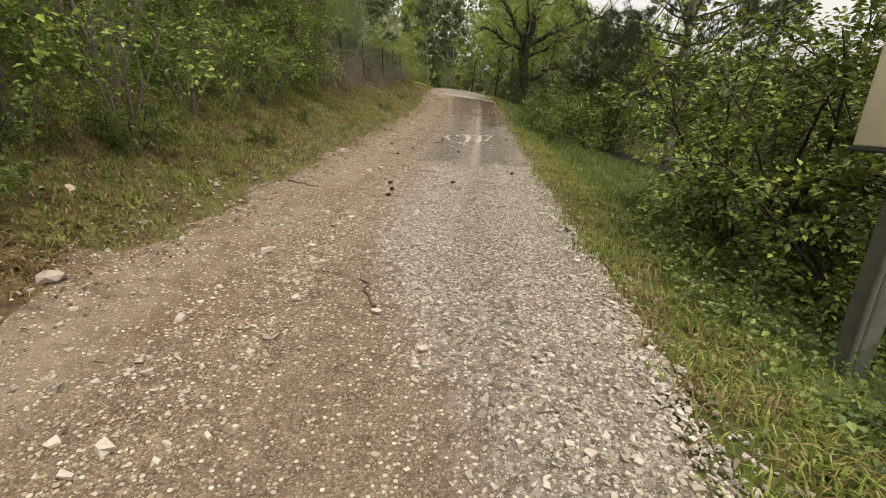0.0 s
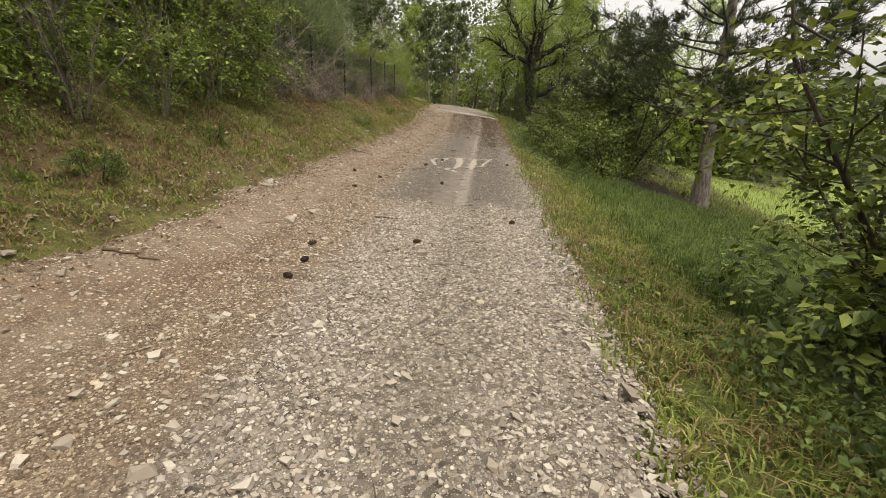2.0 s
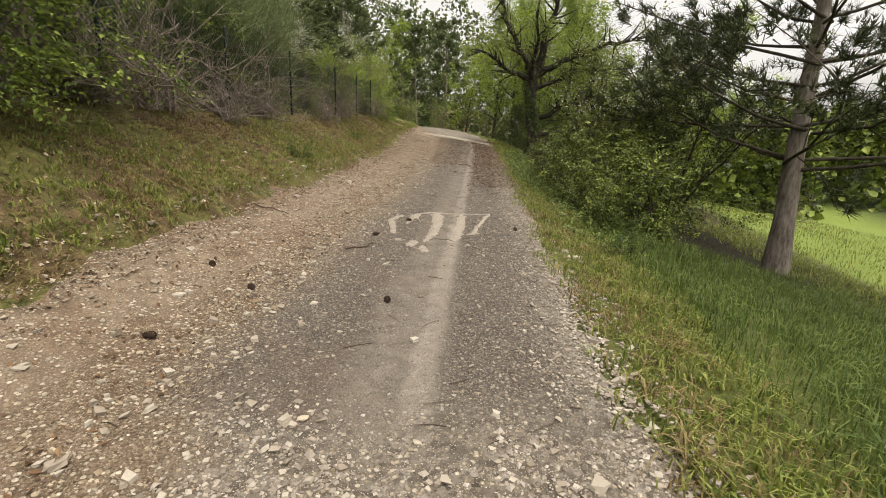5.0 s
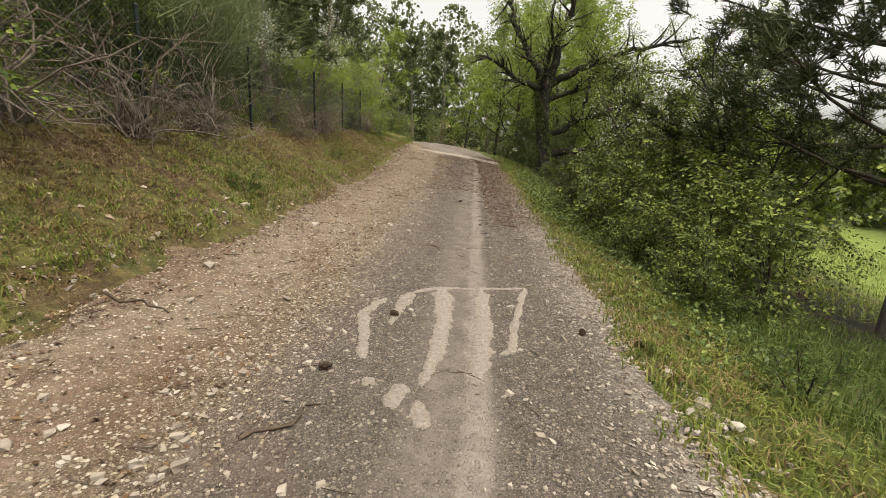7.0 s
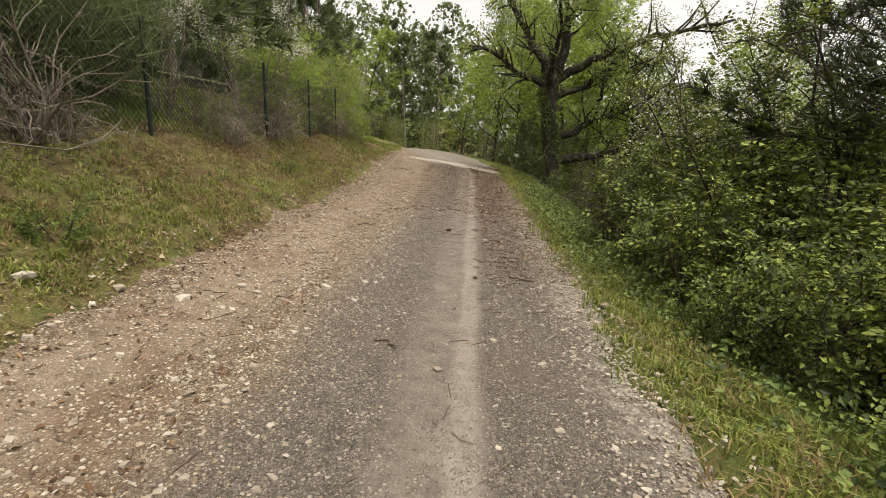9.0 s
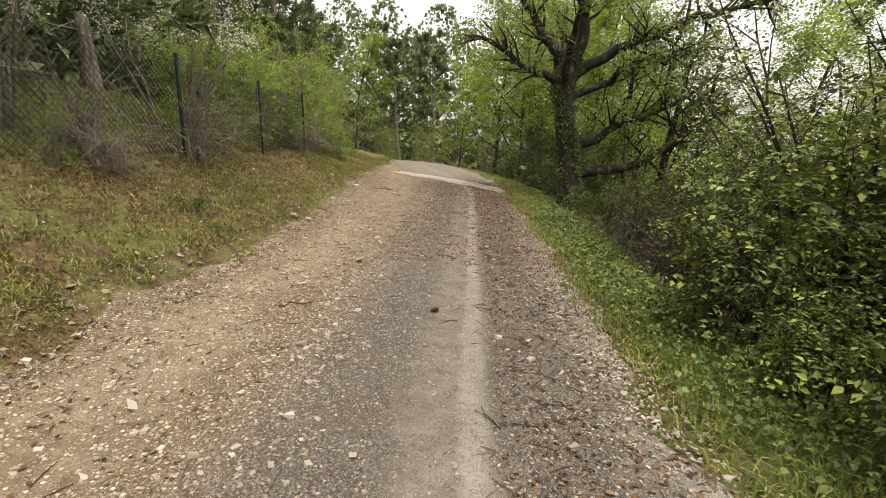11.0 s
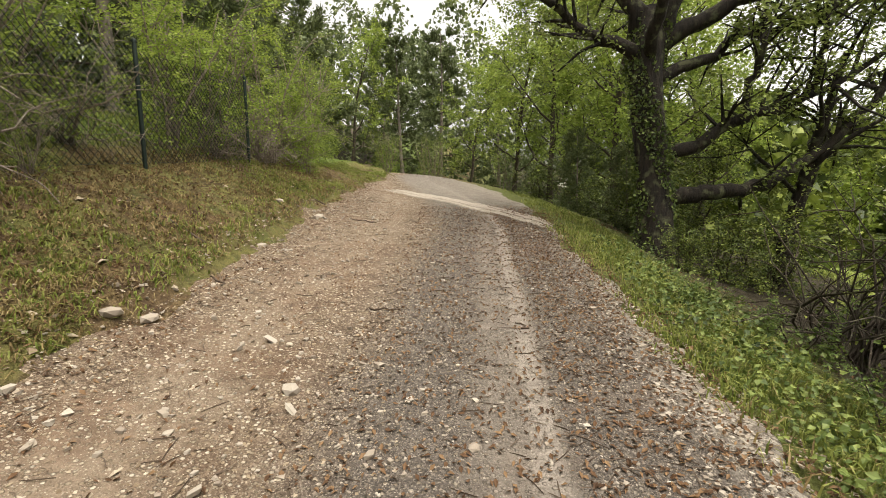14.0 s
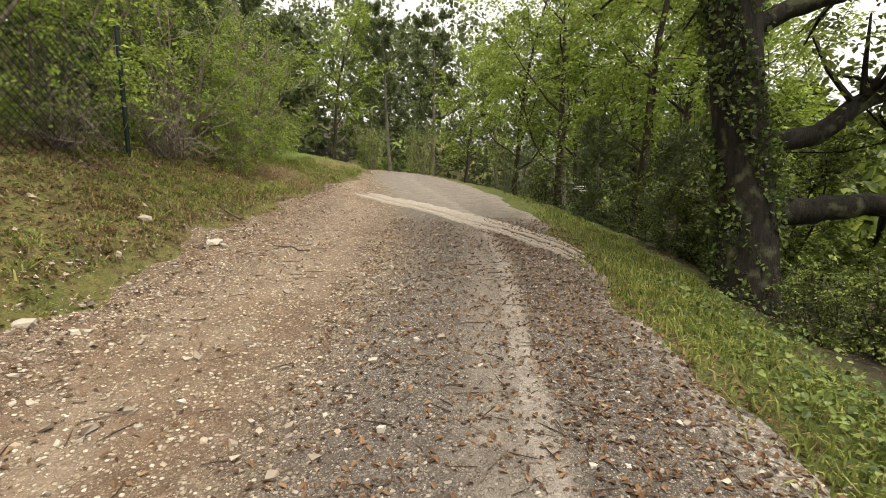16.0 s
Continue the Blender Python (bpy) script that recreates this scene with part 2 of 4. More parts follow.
def road_material():
    m, nt, b, geo = material("road_surface", .92)
    pos = geo.outputs["Position"]
    sep = nt.nodes.new("ShaderNodeSeparateXYZ")
    nt.links.new(pos, sep.inputs[0])
    broad = noisen(nt, pos, 1.1, 4, .6)
    fine = noisen(nt, pos, 7, 5, .7)
    grain = noisen(nt, pos, 95, 3, .7)
    wob = mathn(nt, "ADD", mathn(nt, "MULTIPLY", mathn(nt, "SUBTRACT", broad, .5), .9), mathn(nt, "MULTIPLY", mathn(nt, "SUBTRACT", fine, .5), .5))
    x = mathn(nt, "ADD", sep.outputs[0], mathn(nt, "MULTIPLY", wob, .6))
    y = mathn(nt, "ADD", sep.outputs[1], mathn(nt, "MULTIPLY", wob, 2.2))
    bend = stepn(nt, sep.outputs[1], 27, 40)
    x = mathn(nt, "ADD", x, mathn(nt, "MULTIPLY", bend, 2.6))
    cells = node(nt, "ShaderNodeTexVoronoi", Scale=36.0)
    nt.links.new(pos, cells.inputs["Vector"])
    small = node(nt, "ShaderNodeTexVoronoi", Scale=115.0)
    nt.links.new(pos, small.inputs["Vector"])
    bw, sw = nt.nodes.new("ShaderNodeRGBToBW"), nt.nodes.new("ShaderNodeRGBToBW")
    nt.links.new(cells.outputs["Color"], bw.inputs[0])
    nt.links.new(small.outputs["Color"], sw.inputs[0])
    near_stone = mathn(nt, "MULTIPLY", mathn(nt, "SUBTRACT", 1.0, stepn(nt, cells.outputs["Distance"], .3, .46)), stepn(nt, bw.outputs[0], .42, .5))
    near_grit = mathn(nt, "MULTIPLY", mathn(nt, "SUBTRACT", 1.0, stepn(nt, small.outputs["Distance"], .3, .5)), stepn(nt, sw.outputs[0], .45, .55))
    shade = rampn(nt, mathn(nt, "FRACT", mathn(nt, "MULTIPLY", bw.outputs[0], 7.3)), (0, (.26, .2, .135)), (.5, (.47, .39, .285)), (1, (.68, .6, .49)))
    grit = rampn(nt, mathn(nt, "FRACT", mathn(nt, "MULTIPLY", sw.outputs[0], 7.3)), (0, (.15, .118, .08)), (.5, (.34, .275, .2)), (1, (.6, .53, .43)))
    dense = stepn(nt, fine, .3, .48)
    # tan earth with small stones, pale where wheels run, red-brown where needles gather
    earth = rampn(nt, mathn(nt, "ADD", mathn(nt, "MULTIPLY", sw.outputs[0], .45), mathn(nt, "MULTIPLY", fine, .55)), (.24, (.05, .031, .02)), (.46, (.142, .1, .067)), (.66, (.265, .2, .14)), (.86, (.38, .32, .25)))
    rut = mathn(nt, "MULTIPLY", stepn(nt, x, -2.1, -1.75), mathn(nt, "SUBTRACT", 1.0, stepn(nt, x, -1.55, -1.15)))
    earth = mixn(nt, mathn(nt, "MULTIPLY", rut, .55), earth, rampn(nt, fine, (.3, (.2, .145, .1)), (.7, (.36, .285, .21))))
    red = mathn(nt, "MULTIPLY", stepn(nt, broad, .48, .62), mathn(nt, "SUBTRACT", 1.0, stepn(nt, x, -1.3, -.6)))
    earth = mixn(nt, mathn(nt, "MULTIPLY", red, .5), earth, rampn(nt, fine, (.3, (.075, .04, .022)), (.7, (.19, .11, .065))))
    earth = mixn(nt, mathn(nt, "MULTIPLY", near_grit, .8), earth, grit)
    earth = mixn(nt, mathn(nt, "MULTIPLY", near_stone, mathn(nt, "MULTIPLY", dense, .95)), earth, shade)
    # pale crushed gravel
    gravel = rampn(nt, mathn(nt, "ADD", mathn(nt, "MULTIPLY", bw.outputs[0], .6), mathn(nt, "MULTIPLY", fine, .4)), (.2, (.06, .048, .038)), (.45, (.15, .125, .1)), (.75, (.3, .265, .225)))
    gravel = mixn(nt, mathn(nt, "MULTIPLY", near_stone, .9), mixn(nt, near_grit, gravel, grit), shade)
    # old dark asphalt with chips and dust
    tar = rampn(nt, mathn(nt, "ADD", mathn(nt, "MULTIPLY", sw.outputs[0], .6), mathn(nt, "MULTIPLY", fine, .4)), (.25, (.05, .042, .035)), (.55, (.122, .103, .086)), (.72, (.19, .162, .136)), (.85, (.33, .29, .245)))
    tar = mixn(nt, mathn(nt, "MULTIPLY", near_grit, .55), tar, grit)
    tar = mixn(nt, mathn(nt, "MULTIPLY", near_stone, mathn(nt, "MULTIPLY", stepn(nt, bw.outputs[0], .58, .62), .45)), tar, shade)
    tar = mixn(nt, mathn(nt, "MULTIPLY", stepn(nt, broad, .54, .7), .35), tar, (.15, .105, .08))
    dust = rampn(nt, fine, (.3, (.2, .165, .135)), (.7, (.3, .26, .215)))
    lane = mathn(nt, "ADD", mathn(nt, "ADD", sep.outputs[0], mathn(nt, "MULTIPLY", wob, .14)), mathn(nt, "MULTIPLY", bend, 2.6))
    tread = mathn(nt, "MULTIPLY", stepn(nt, lane, -.16, .12), mathn(nt, "SUBTRACT", 1.0, stepn(nt, lane, .36, .52)))
    line = mathn(nt, "MULTIPLY", stepn(nt, lane, .24, .31), mathn(nt, "SUBTRACT", 1.0, stepn(nt, lane, .38, .46)))
    tar = mixn(nt, mathn(nt, "MULTIPLY", tread, mathn(nt, "ADD", .2, mathn(nt, "MULTIPLY", fine, .6))), tar, dust)
    tar = mixn(nt, mathn(nt, "MULTIPLY", line, mathn(nt, "MULTIPLY", fine, .8)), tar, (.38, .335, .285))
    tar = mixn(nt, mathn(nt, "MULTIPLY", stepn(nt, x, 1.0, 1.4), mathn(nt, "MULTIPLY", dense, .7)), tar, rampn(nt, bw.outputs[0], (.2, (.14, .115, .09)), (.7, (.42, .38, .32))))
    far = stepn(nt, sep.outputs[1], 28.5, 33)
    tar = mixn(nt, mathn(nt, "MULTIPLY", far, .75), tar, rampn(nt, fine, (.3, (.2, .17, .14)), (.7, (.33, .29, .245))))
    edge = mathn(nt, "SUBTRACT", x, mathn(nt, "SUBTRACT", .55, mathn(nt, "MULTIPLY", stepn(nt, sep.outputs[1], .5, 4.2), 1.1)))
    col = mixn(nt, stepn(nt, edge, -.15, .3), earth, gravel)
    col = mixn(nt, stepn(nt, y, 8.2, 9.3), col, mixn(nt, stepn(nt, x, -1.15, -.45), earth, tar))
    nt.links.new(col, b.inputs["Base Color"])
    h = mathn(nt, "ADD", mathn(nt, "MULTIPLY", near_stone, .8), mathn(nt, "ADD", mathn(nt, "MULTIPLY", grain, .6), mathn(nt, "MULTIPLY", near_grit, .5)))
    nt.links.new(bumpn(nt, h, 1.0, .019), b.inputs["Normal"])
    return m


def ground_material():
    m, nt, b, geo = material("verge_soil", .95)
    pos = geo.outputs["Position"]
    sep = nt.nodes.new("ShaderNodeSeparateXYZ")
    nt.links.new(pos, sep.inputs[0])
    broad, fine, grain = noisen(nt, pos, .9, 4), noisen(nt, pos, 9, 5, .7), noisen(nt, pos, 60, 3, .7)
    mixed = mathn(nt, "ADD", mathn(nt, "MULTIPLY", fine, .55), mathn(nt, "MULTIPLY", grain, .45))
    soil = rampn(nt, mixed, (.3, (.04, .027, .015)), (.5, (.14, .096, .046)), (.7, (.32, .235, .115)))
    moss = rampn(nt, mixed, (.3, (.055, .056, .015)), (.6, (.19, .175, .055)), (.75, (.36, .3, .12)))
    patchy = noisen(nt, pos, 2.6, 5, .65)
    left = mixn(nt, stepn(nt, broad, .42, .56), soil, moss)
    left = mixn(nt, mathn(nt, "MULTIPLY", stepn(nt, patchy, .52, .62), .6), left, rampn(nt, mixed, (.35, (.03, .019, .011)), (.65, (.12, .07, .038))))
    left = mixn(nt, mathn(nt, "MULTIPLY", mathn(nt, "SUBTRACT", 1.0, stepn(nt, patchy, .38, .46)), .6), left, rampn(nt, mixed, (.35, (.035, .05, .012)), (.65, (.13, .15, .04))))
    green = rampn(nt, mixed, (.3, (.045, .055, .014)), (.6, (.14, .155, .04)), (.8, (.28, .25, .1)))
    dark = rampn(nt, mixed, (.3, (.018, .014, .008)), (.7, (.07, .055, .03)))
    meadow = rampn(nt, mixed, (.3, (.13, .19, .035)), (.7, (.24, .3, .07)))
    x = mathn(nt, "ADD", sep.outputs[0], mathn(nt, "MULTIPLY", mathn(nt, "SUBTRACT", broad, .5), 1.2))
    col = mixn(nt, stepn(nt, x, -1.0, .6), left, green)
    # under the thicket, shade inside the bushes is put into the ground colour
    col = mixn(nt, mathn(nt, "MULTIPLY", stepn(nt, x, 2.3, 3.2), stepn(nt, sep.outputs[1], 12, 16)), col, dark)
    col = mixn(nt, stepn(nt, x, 10, 12.5), col, meadow)
    col = mixn(nt, mathn(nt, "SUBTRACT", 1.0, stepn(nt, x, -5.2, -4.4)), col, rampn(nt, mixed, (.3, (.08, .13, .02)), (.7, (.17, .22, .05))))
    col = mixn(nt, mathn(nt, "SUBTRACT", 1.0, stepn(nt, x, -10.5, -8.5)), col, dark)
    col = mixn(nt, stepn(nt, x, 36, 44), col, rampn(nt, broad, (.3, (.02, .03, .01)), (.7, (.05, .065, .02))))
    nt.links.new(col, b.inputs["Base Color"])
    nt.links.new(bumpn(nt, mixed, 1.0, .08), b.inputs["Normal"])
    return m


ROAD_M, GROUND_M = road_material(), ground_material()
# near-black first stops put the shade of foliage gaps into the leaf colour
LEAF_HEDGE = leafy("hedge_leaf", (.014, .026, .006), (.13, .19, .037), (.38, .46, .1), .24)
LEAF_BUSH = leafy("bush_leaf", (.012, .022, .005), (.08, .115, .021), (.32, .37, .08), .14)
LEAF_OAK = leafy("oak_leaf", (.05, .075, .018), (.15, .2, .045), (.3, .35, .1), .38)
LEAF_MAPLE = leafy("maple_leaf", (.06, .1, .018), (.2, .29, .05), (.42, .5, .11), .42)
LEAF_BROOM = leafy("broom_leaf", (.05, .07, .028), (.13, .165, .068), (.25, .29, .125), .2)
LEAF_IVY = leafy("ivy_leaf", (.025, .045, .012), (.08, .12, .026), (.22, .27, .07), .15, .5)
NEEDLE = leafy("pine_needle", (.018, .027, .01), (.052, .068, .026), (.12, .14, .058), .12)
# paler than the pine needle above: distance haze put into the colour
NEEDLE_HAZY = leafy("hazy_pine_needle", (.04, .058, .022), (.115, .145, .058), (.21, .245, .105), .15)
GRASS_DRY = leafy("dry_grass_blade", (.09, .06, .025), (.2, .145, .06), (.38, .3, .15), .3, .7)
GRASS_GREEN = leafy("green_grass_blade", (.05, .08, .014), (.16, .205, .036), (.36, .365, .115), .35, .6, 1.5)
GRASS_DEEP = leafy("deep_grass_blade", (.03, .055, .012), (.085, .135, .028), (.21, .25, .07), .35, .6)
BLOSSOM = leafy("hawthorn_blossom", (.5, .5, .42), (.68, .67, .6), (.8, .8, .74), .3)
LITTER = leafy("dead_leaf", (.05, .026, .013), (.13, .07, .035), (.27, .17, .09), .1, .8, 3)
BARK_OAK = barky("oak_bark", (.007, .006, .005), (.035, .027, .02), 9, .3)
BARK_PINE = barky("pine_bark", (.07, .056, .047), (.33, .28, .24), 7)
BARK_DARK = barky("dark_bark", (.02, .015, .011), (.1, .08, .06), 14, .3)
BARK_GREY = barky("grey_dead_wood", (.1, .08, .065), (.33, .275, .225), 20)
STONE_PALE = stones("pale_limestone", (.25, .205, .16), (.38, .33, .265), (.54, .49, .415))
STONE_TAN = stones("tan_gravel", (.2, .14, .085), (.38, .3, .2), (.6, .52, .41))
STONE_DULL = stones("dull_chippings", (.09, .073, .06), (.23, .19, .155), (.52, .46, .38))
STONE_GREY = stones("grey_gravel", (.17, .14, .115), (.35, .305, .26), (.58, .53, .46))
CEMENT = plain("worn_cement", (.2, .165, .132), (.53, .47, .395), 45, .95, 1.0)
POST_GREEN = plain("green_painted_steel", (.005, .011, .008), (.012, .024, .016), 12, .55, .1)
WIRE = plain("dull_green_wire", (.01, .014, .01), (.03, .038, .03), 20, .5, .1, .4)
BOX_PAINT = plain("cream_cabinet_plastic", (.5, .45, .33), (.62, .57, .44), 3, .45, .05)
BOX_POST = plain("grey_concrete", (.09, .085, .07), (.18, .17, .145), 6, .9, .5)
CONE = plain("pine_cone_scale", (.025, .015, .01), (.1, .06, .04), 60, .8, .6)
TWIG = plain("dry_twig_bark", (.05, .035, .024), (.15, .11, .08), 30, .9, .3)
LINE_DARK = plain("rubber_seal", (.02, .02, .02), (.05, .05, .045), 20, .7, .1)

# ---------- ground and road ----------
def axis_steps(*spans):
    out = []
    for a, c, step in spans:
        out += list(np.arange(a, c, step))
    return np.array(out + [spans[-1][1]])


def sheet(xs, ys, height):
    gx, gy = np.meshgrid(xs, ys)
    v = np.stack([gx, gy, height(gx, gy)], 2).reshape(-1, 3)
    n = len(xs)
    i = (np.arange(len(ys) - 1)[:, None] * n + np.arange(n - 1)).reshape(-1, 1)
    return v, i + (0, 1, n + 1, n)


def rough_noise(x, y, scale):
    return np.sin(x * scale + 1.3 * np.sin(y * scale * .7)) * np.sin(y * scale * 1.13 + 1.7 * np.sin(x * scale * .6 + 2))


def ground_height(x, y):
    u = across(x, y)
    bumps = .035 * rough_noise(x, y, 3.1) + .02 * rough_noise(x + 3, y - 5, 8.3)
    off = ((u < -2.35) | (u > 1.5)) & (np.abs(u) < 40)
    sunk = np.where((u > -2.0) & (u < 1.1), -.06, np.where((u > -2.4) & (u < 1.5), -.022, 0))
    return land(x, y) + np.where(off, bumps, 0) + sunk


xs = axis_steps((-400, -60, 40), (-60, -10, 3), (-10, -5, .4), (-5, 3.6, .15), (3.6, 8, .4), (8, 30, 1.5), (30, 80, 6), (80, 400, 40))
ys = axis_steps((-300, -40, 40), (-40, -6, 3), (-6, 33, .22), (33, 60, .8), (60, 120, 6), (120, 500, 60))
g = Geo()
g.add(*sheet(xs, ys, ground_height))
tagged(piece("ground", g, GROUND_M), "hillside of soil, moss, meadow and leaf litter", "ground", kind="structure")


def road_edge(y, side):
    w = .09 * np.sin(y * 2.3 + side) + .06 * np.sin(y * 5.1 + 2 * side) + .03 * np.sin(y * 11.7)
    return (-2.36 + np.interp(y, NY, NX) if side < 0 else 1.47) + w


ys = axis_steps((-14, 0, .3), (0, 33, .12), (33, 62, .4))
rows = np.linspace(0, 1, 46)
gy, k = np.meshgrid(ys, rows, indexing="ij")
u = road_edge(gy, -1) * (1 - k) + road_edge(gy, 1) * k
gx = u + np.interp(gy, CY, CX)
u = across(gx, gy)
rut = -.022 * np.exp(-((u - .25) / .25) ** 2) - .03 * np.exp(-((u + 1.65) / .3) ** 2)
gz = land(gx, gy) + rut + .008 * rough_noise(gx, gy, 4.1) + .005 * rough_noise(gx + 9, gy, 9.7) + np.where((k == 0) | (k == 1), -.05, 0)
g, n = Geo(), len(rows)
i = (np.arange(len(ys) - 1)[:, None] * n + np.arange(n - 1)).reshape(-1, 1)
g.add(np.stack([gx, gy, gz], 2).reshape(-1, 3), i + (0, 1, n + 1, n))
road = tagged(piece("road", g, ROAD_M), "worn track of pale gravel, tan earth and old asphalt", "road", kind="structure")


def top(x, y):
    """Height of what one stands on at x, y."""
    u = across(x, y)
    rut = -.022 * np.exp(-((u - .25) / .25) ** 2) - .03 * np.exp(-((u + 1.65) / .3) ** 2)
    on = (u > -2.3) & (u < 1.47)
    return np.where(on, land(x, y) + rut + .008 * rough_noise(x, y, 4.1) + .005 * rough_noise(x + 9, y, 9.7), ground_height(x, y))


def spread(rng, n, x0, x1, y0, y1, follow=True):
    """n points of the ground in a stretch of the plan."""
    x, y = rng.uniform(x0, x1, n), rng.uniform(y0, y1, n)
    if follow:
        x = x + np.interp(y, CY, CX) + np.where(x < -1, np.interp(y, NY, NX), 0)
    return np.stack([x, y, top(x, y)], 1)


# ---------- plants ----------
def bent(rng, start, way, length, n=6, curl=.25, rise=.2):
    """A limb's centre line that wanders and rises."""
    pts, d = [np.asarray(start, float)], unit(np.asarray(way, float))
    for _ in range(n - 1):
        d = unit(d + rng.normal(0, curl, 3) * .5 + (0, 0, rise * .3))
        pts.append(pts[-1] + d * length / (n - 1))
    return np.array(pts)


def limb_with_twigs(rng, line, r0, twigs, reach, sides=6):
    """Tube geometry of a limb and its side twigs, and the points that carry leaves."""
    g, tips = Geo(), []
    add_tube(g, line, np.linspace(r0, r0 * .25, len(line)), sides)
    for _ in range(twigs):
        f = rng.uniform(.3, 1) * (len(line) - 1)
        i = min(int(f), len(line) - 2)
        p = line[i] + (line[i + 1] - line[i]) * (f - i)
        w = unit(unit(line[i + 1] - line[i]) * .6 + rng.normal(0, .6, 3) + (0, 0, .15))
        tw = bent(rng, p, w, reach * rng.uniform(.5, 1.2), 3, .4, .1)
        first = g.n
        add_tube(g, tw, np.linspace(r0 * .32, r0 * .07 + .002, 3), 3)
        g.f += [(i * sides, first + a, first + (a + 1) % 3) for a in range(3)]
        tips += [tw[1], (tw[1] + tw[2]) / 2, tw[2]]
    tips += [line[-1], line[-2]]
    return g, np.array(tips)


def broadleaf(name, seed, height, reach, r0, leaf_m, bark_m, limbs=9, twigs=7, per=3, low=.3, size=.11, puff=.5, lean=(0, 0)):
    """A tree: tapered trunk, limbs, and a crown of leaves gathered in clumps."""
    rng = np.random.default_rng(seed)
    root = new(name)
    trunk = bent(rng, (0, 0, -.15), (lean[0], lean[1], 1), height * .85, 8, .16, .5)
    g = Geo()
    rad = np.linspace(r0, r0 * .25, 8)
    rad[0] *= 1.35
    add_tube(g, trunk, rad, 9)
    piece("trunk", g, bark_m, root)
    crown, centres = Geo(), []
    for j in range(limbs):
        f = (low + (1 - low) * (j + .5) / limbs) * 7
        i = min(int(f), 6)
        p = trunk[i] + (trunk[i + 1] - trunk[i]) * (f - i)
        a = j * 2.4 + rng.uniform(-.4, .4)
        up = .25 + .8 * f / 7
        line = bent(rng, p, (math.cos(a), math.sin(a), up), reach * (1.1 - .55 * f / 7) * rng.uniform(.7, 1.2), 6, .3, .25)
        g, tips = limb_with_twigs(rng, line, r0 * (.45 - .25 * f / 7), twigs, reach * .4)
        piece("limb", g, bark_m, root)
        centres.append(tips)
    add_sprigs(crown, np.concatenate(centres), per, 9, puff, size, rng, .7, .3, trunk[4])
    piece("crown", crown, leaf_m, root, smooth=False)
    return root


def shrub(name, seed, height, reach, leaf_m, bark_m, stems=7, twigs=7, per=20, size=.06, puff=.3, flowers=0):
    """A bush: stems from one foot, twigs, and leaves in uneven clumps down to the ground."""
    rng = np.random.default_rng(seed)
    root, foliage, bloom = new(name), Geo(), Geo()
    all_tips = []
    for j in range(stems):
        a = j * 2.4 + rng.uniform(-.5, .5)
        out = rng.uniform(.15, 1) * reach / height
        line = bent(rng, (.12 * math.cos(a), .12 * math.sin(a), -.06), (out * math.cos(a), out * math.sin(a), 1), height * rng.uniform(.65, 1.05), 7, .28, .1)
        g, tips = limb_with_twigs(rng, line, .012 + .006 * height, twigs, reach * .5, 5)
        piece("stem", g, bark_m, root)
        all_tips.append(tips)
    tips = np.concatenate(all_tips)
    low = tips[rng.integers(0, len(tips), len(tips) // 2)]
    low = low * np.stack([1 + 0 * low[:, 0], 1 + 0 * low[:, 0], rng.uniform(.08, .5, len(low))], 1)
    add_sprigs(foliage, np.concatenate([tips, low]), per, 9, puff, size, rng, .62, .4)
    piece("foliage", foliage, leaf_m, root, smooth=False)
    if flowers:
        f = tips[tips[:, 2] > np.quantile(tips[:, 2], .45)]
        f = f[rng.integers(0, len(f), flowers)]
        f = np.repeat(f, 24, 0) + rng.normal(0, .11, (flowers * 24, 3))
        add_leaves(bloom, f, .035, rng, 1.0, 1.2)
        piece("blossom", bloom, BLOSSOM, root, "clusters of small white blossom", smooth=False)
    return root


def brush(name, seed, height, reach, n, bark_m, droop=.5):
    """A dry bush: many bare, arching, branching twigs."""
    rng = np.random.default_rng(seed)
    root = new(name)
    for j in range(n):
        g = Geo()
        for _ in range(1):
            a = rng.uniform(0, 2 * np.pi)
            o = rng.uniform(0, .9) * reach / height
            line = bent(rng, rng.normal(0, .14, 3) * (1, 1, 0), (o * math.cos(a), o * math.sin(a), 1), height * rng.uniform(.35, 1.05), 7, .75, -droop * .55)
            line[:, 2] = np.abs(line[:, 2]) - .02
            r = rng.uniform(.007, .02)
            add_tube(g, line, np.linspace(r * 1.2, .005, 7), 3)
            for _ in range(4):
                i = rng.integers(2, 6)
                tw = bent(rng, line[i], unit(line[i] - line[i - 1]) + rng.normal(0, .6, 3), rng.uniform(.2, .5) * height * .5, 4, .5, -droop * .4)
                add_tube(g, tw, np.linspace(r * .6, .004, 4), 3)
        piece("branch", g, bark_m, root)
    return root


def broom(name, seed, height, reach, n):
    """A tall feathery broom bush: fine upright green shoots on grey stems."""
    rng = np.random.default_rng(seed)
    root, g = new(name), Geo()
    for j in range(6):
        a = j * 1.05
        line = bent(rng, (0, 0, -.05), (.5 * math.cos(a), .5 * math.sin(a), 1), height * .6, 6, .3, .2)
        s = Geo()
        add_tube(s, line, np.linspace(.03, .01, 6), 5)
        piece("stem", s, BARK_GREY, root)
        c = np.repeat(line[2:], n // 24, 0) + rng.normal(0, reach * .22, ((n // 24) * 4, 3)) * (1, 1, .8)
        add_needles(g, c, np.tile((.25 * math.cos(a), .25 * math.sin(a), 1.0), (len(c), 1)), height * .26, rng, 6, .006)
    piece("foliage", g, LEAF_BROOM, root, smooth=False)
    return root


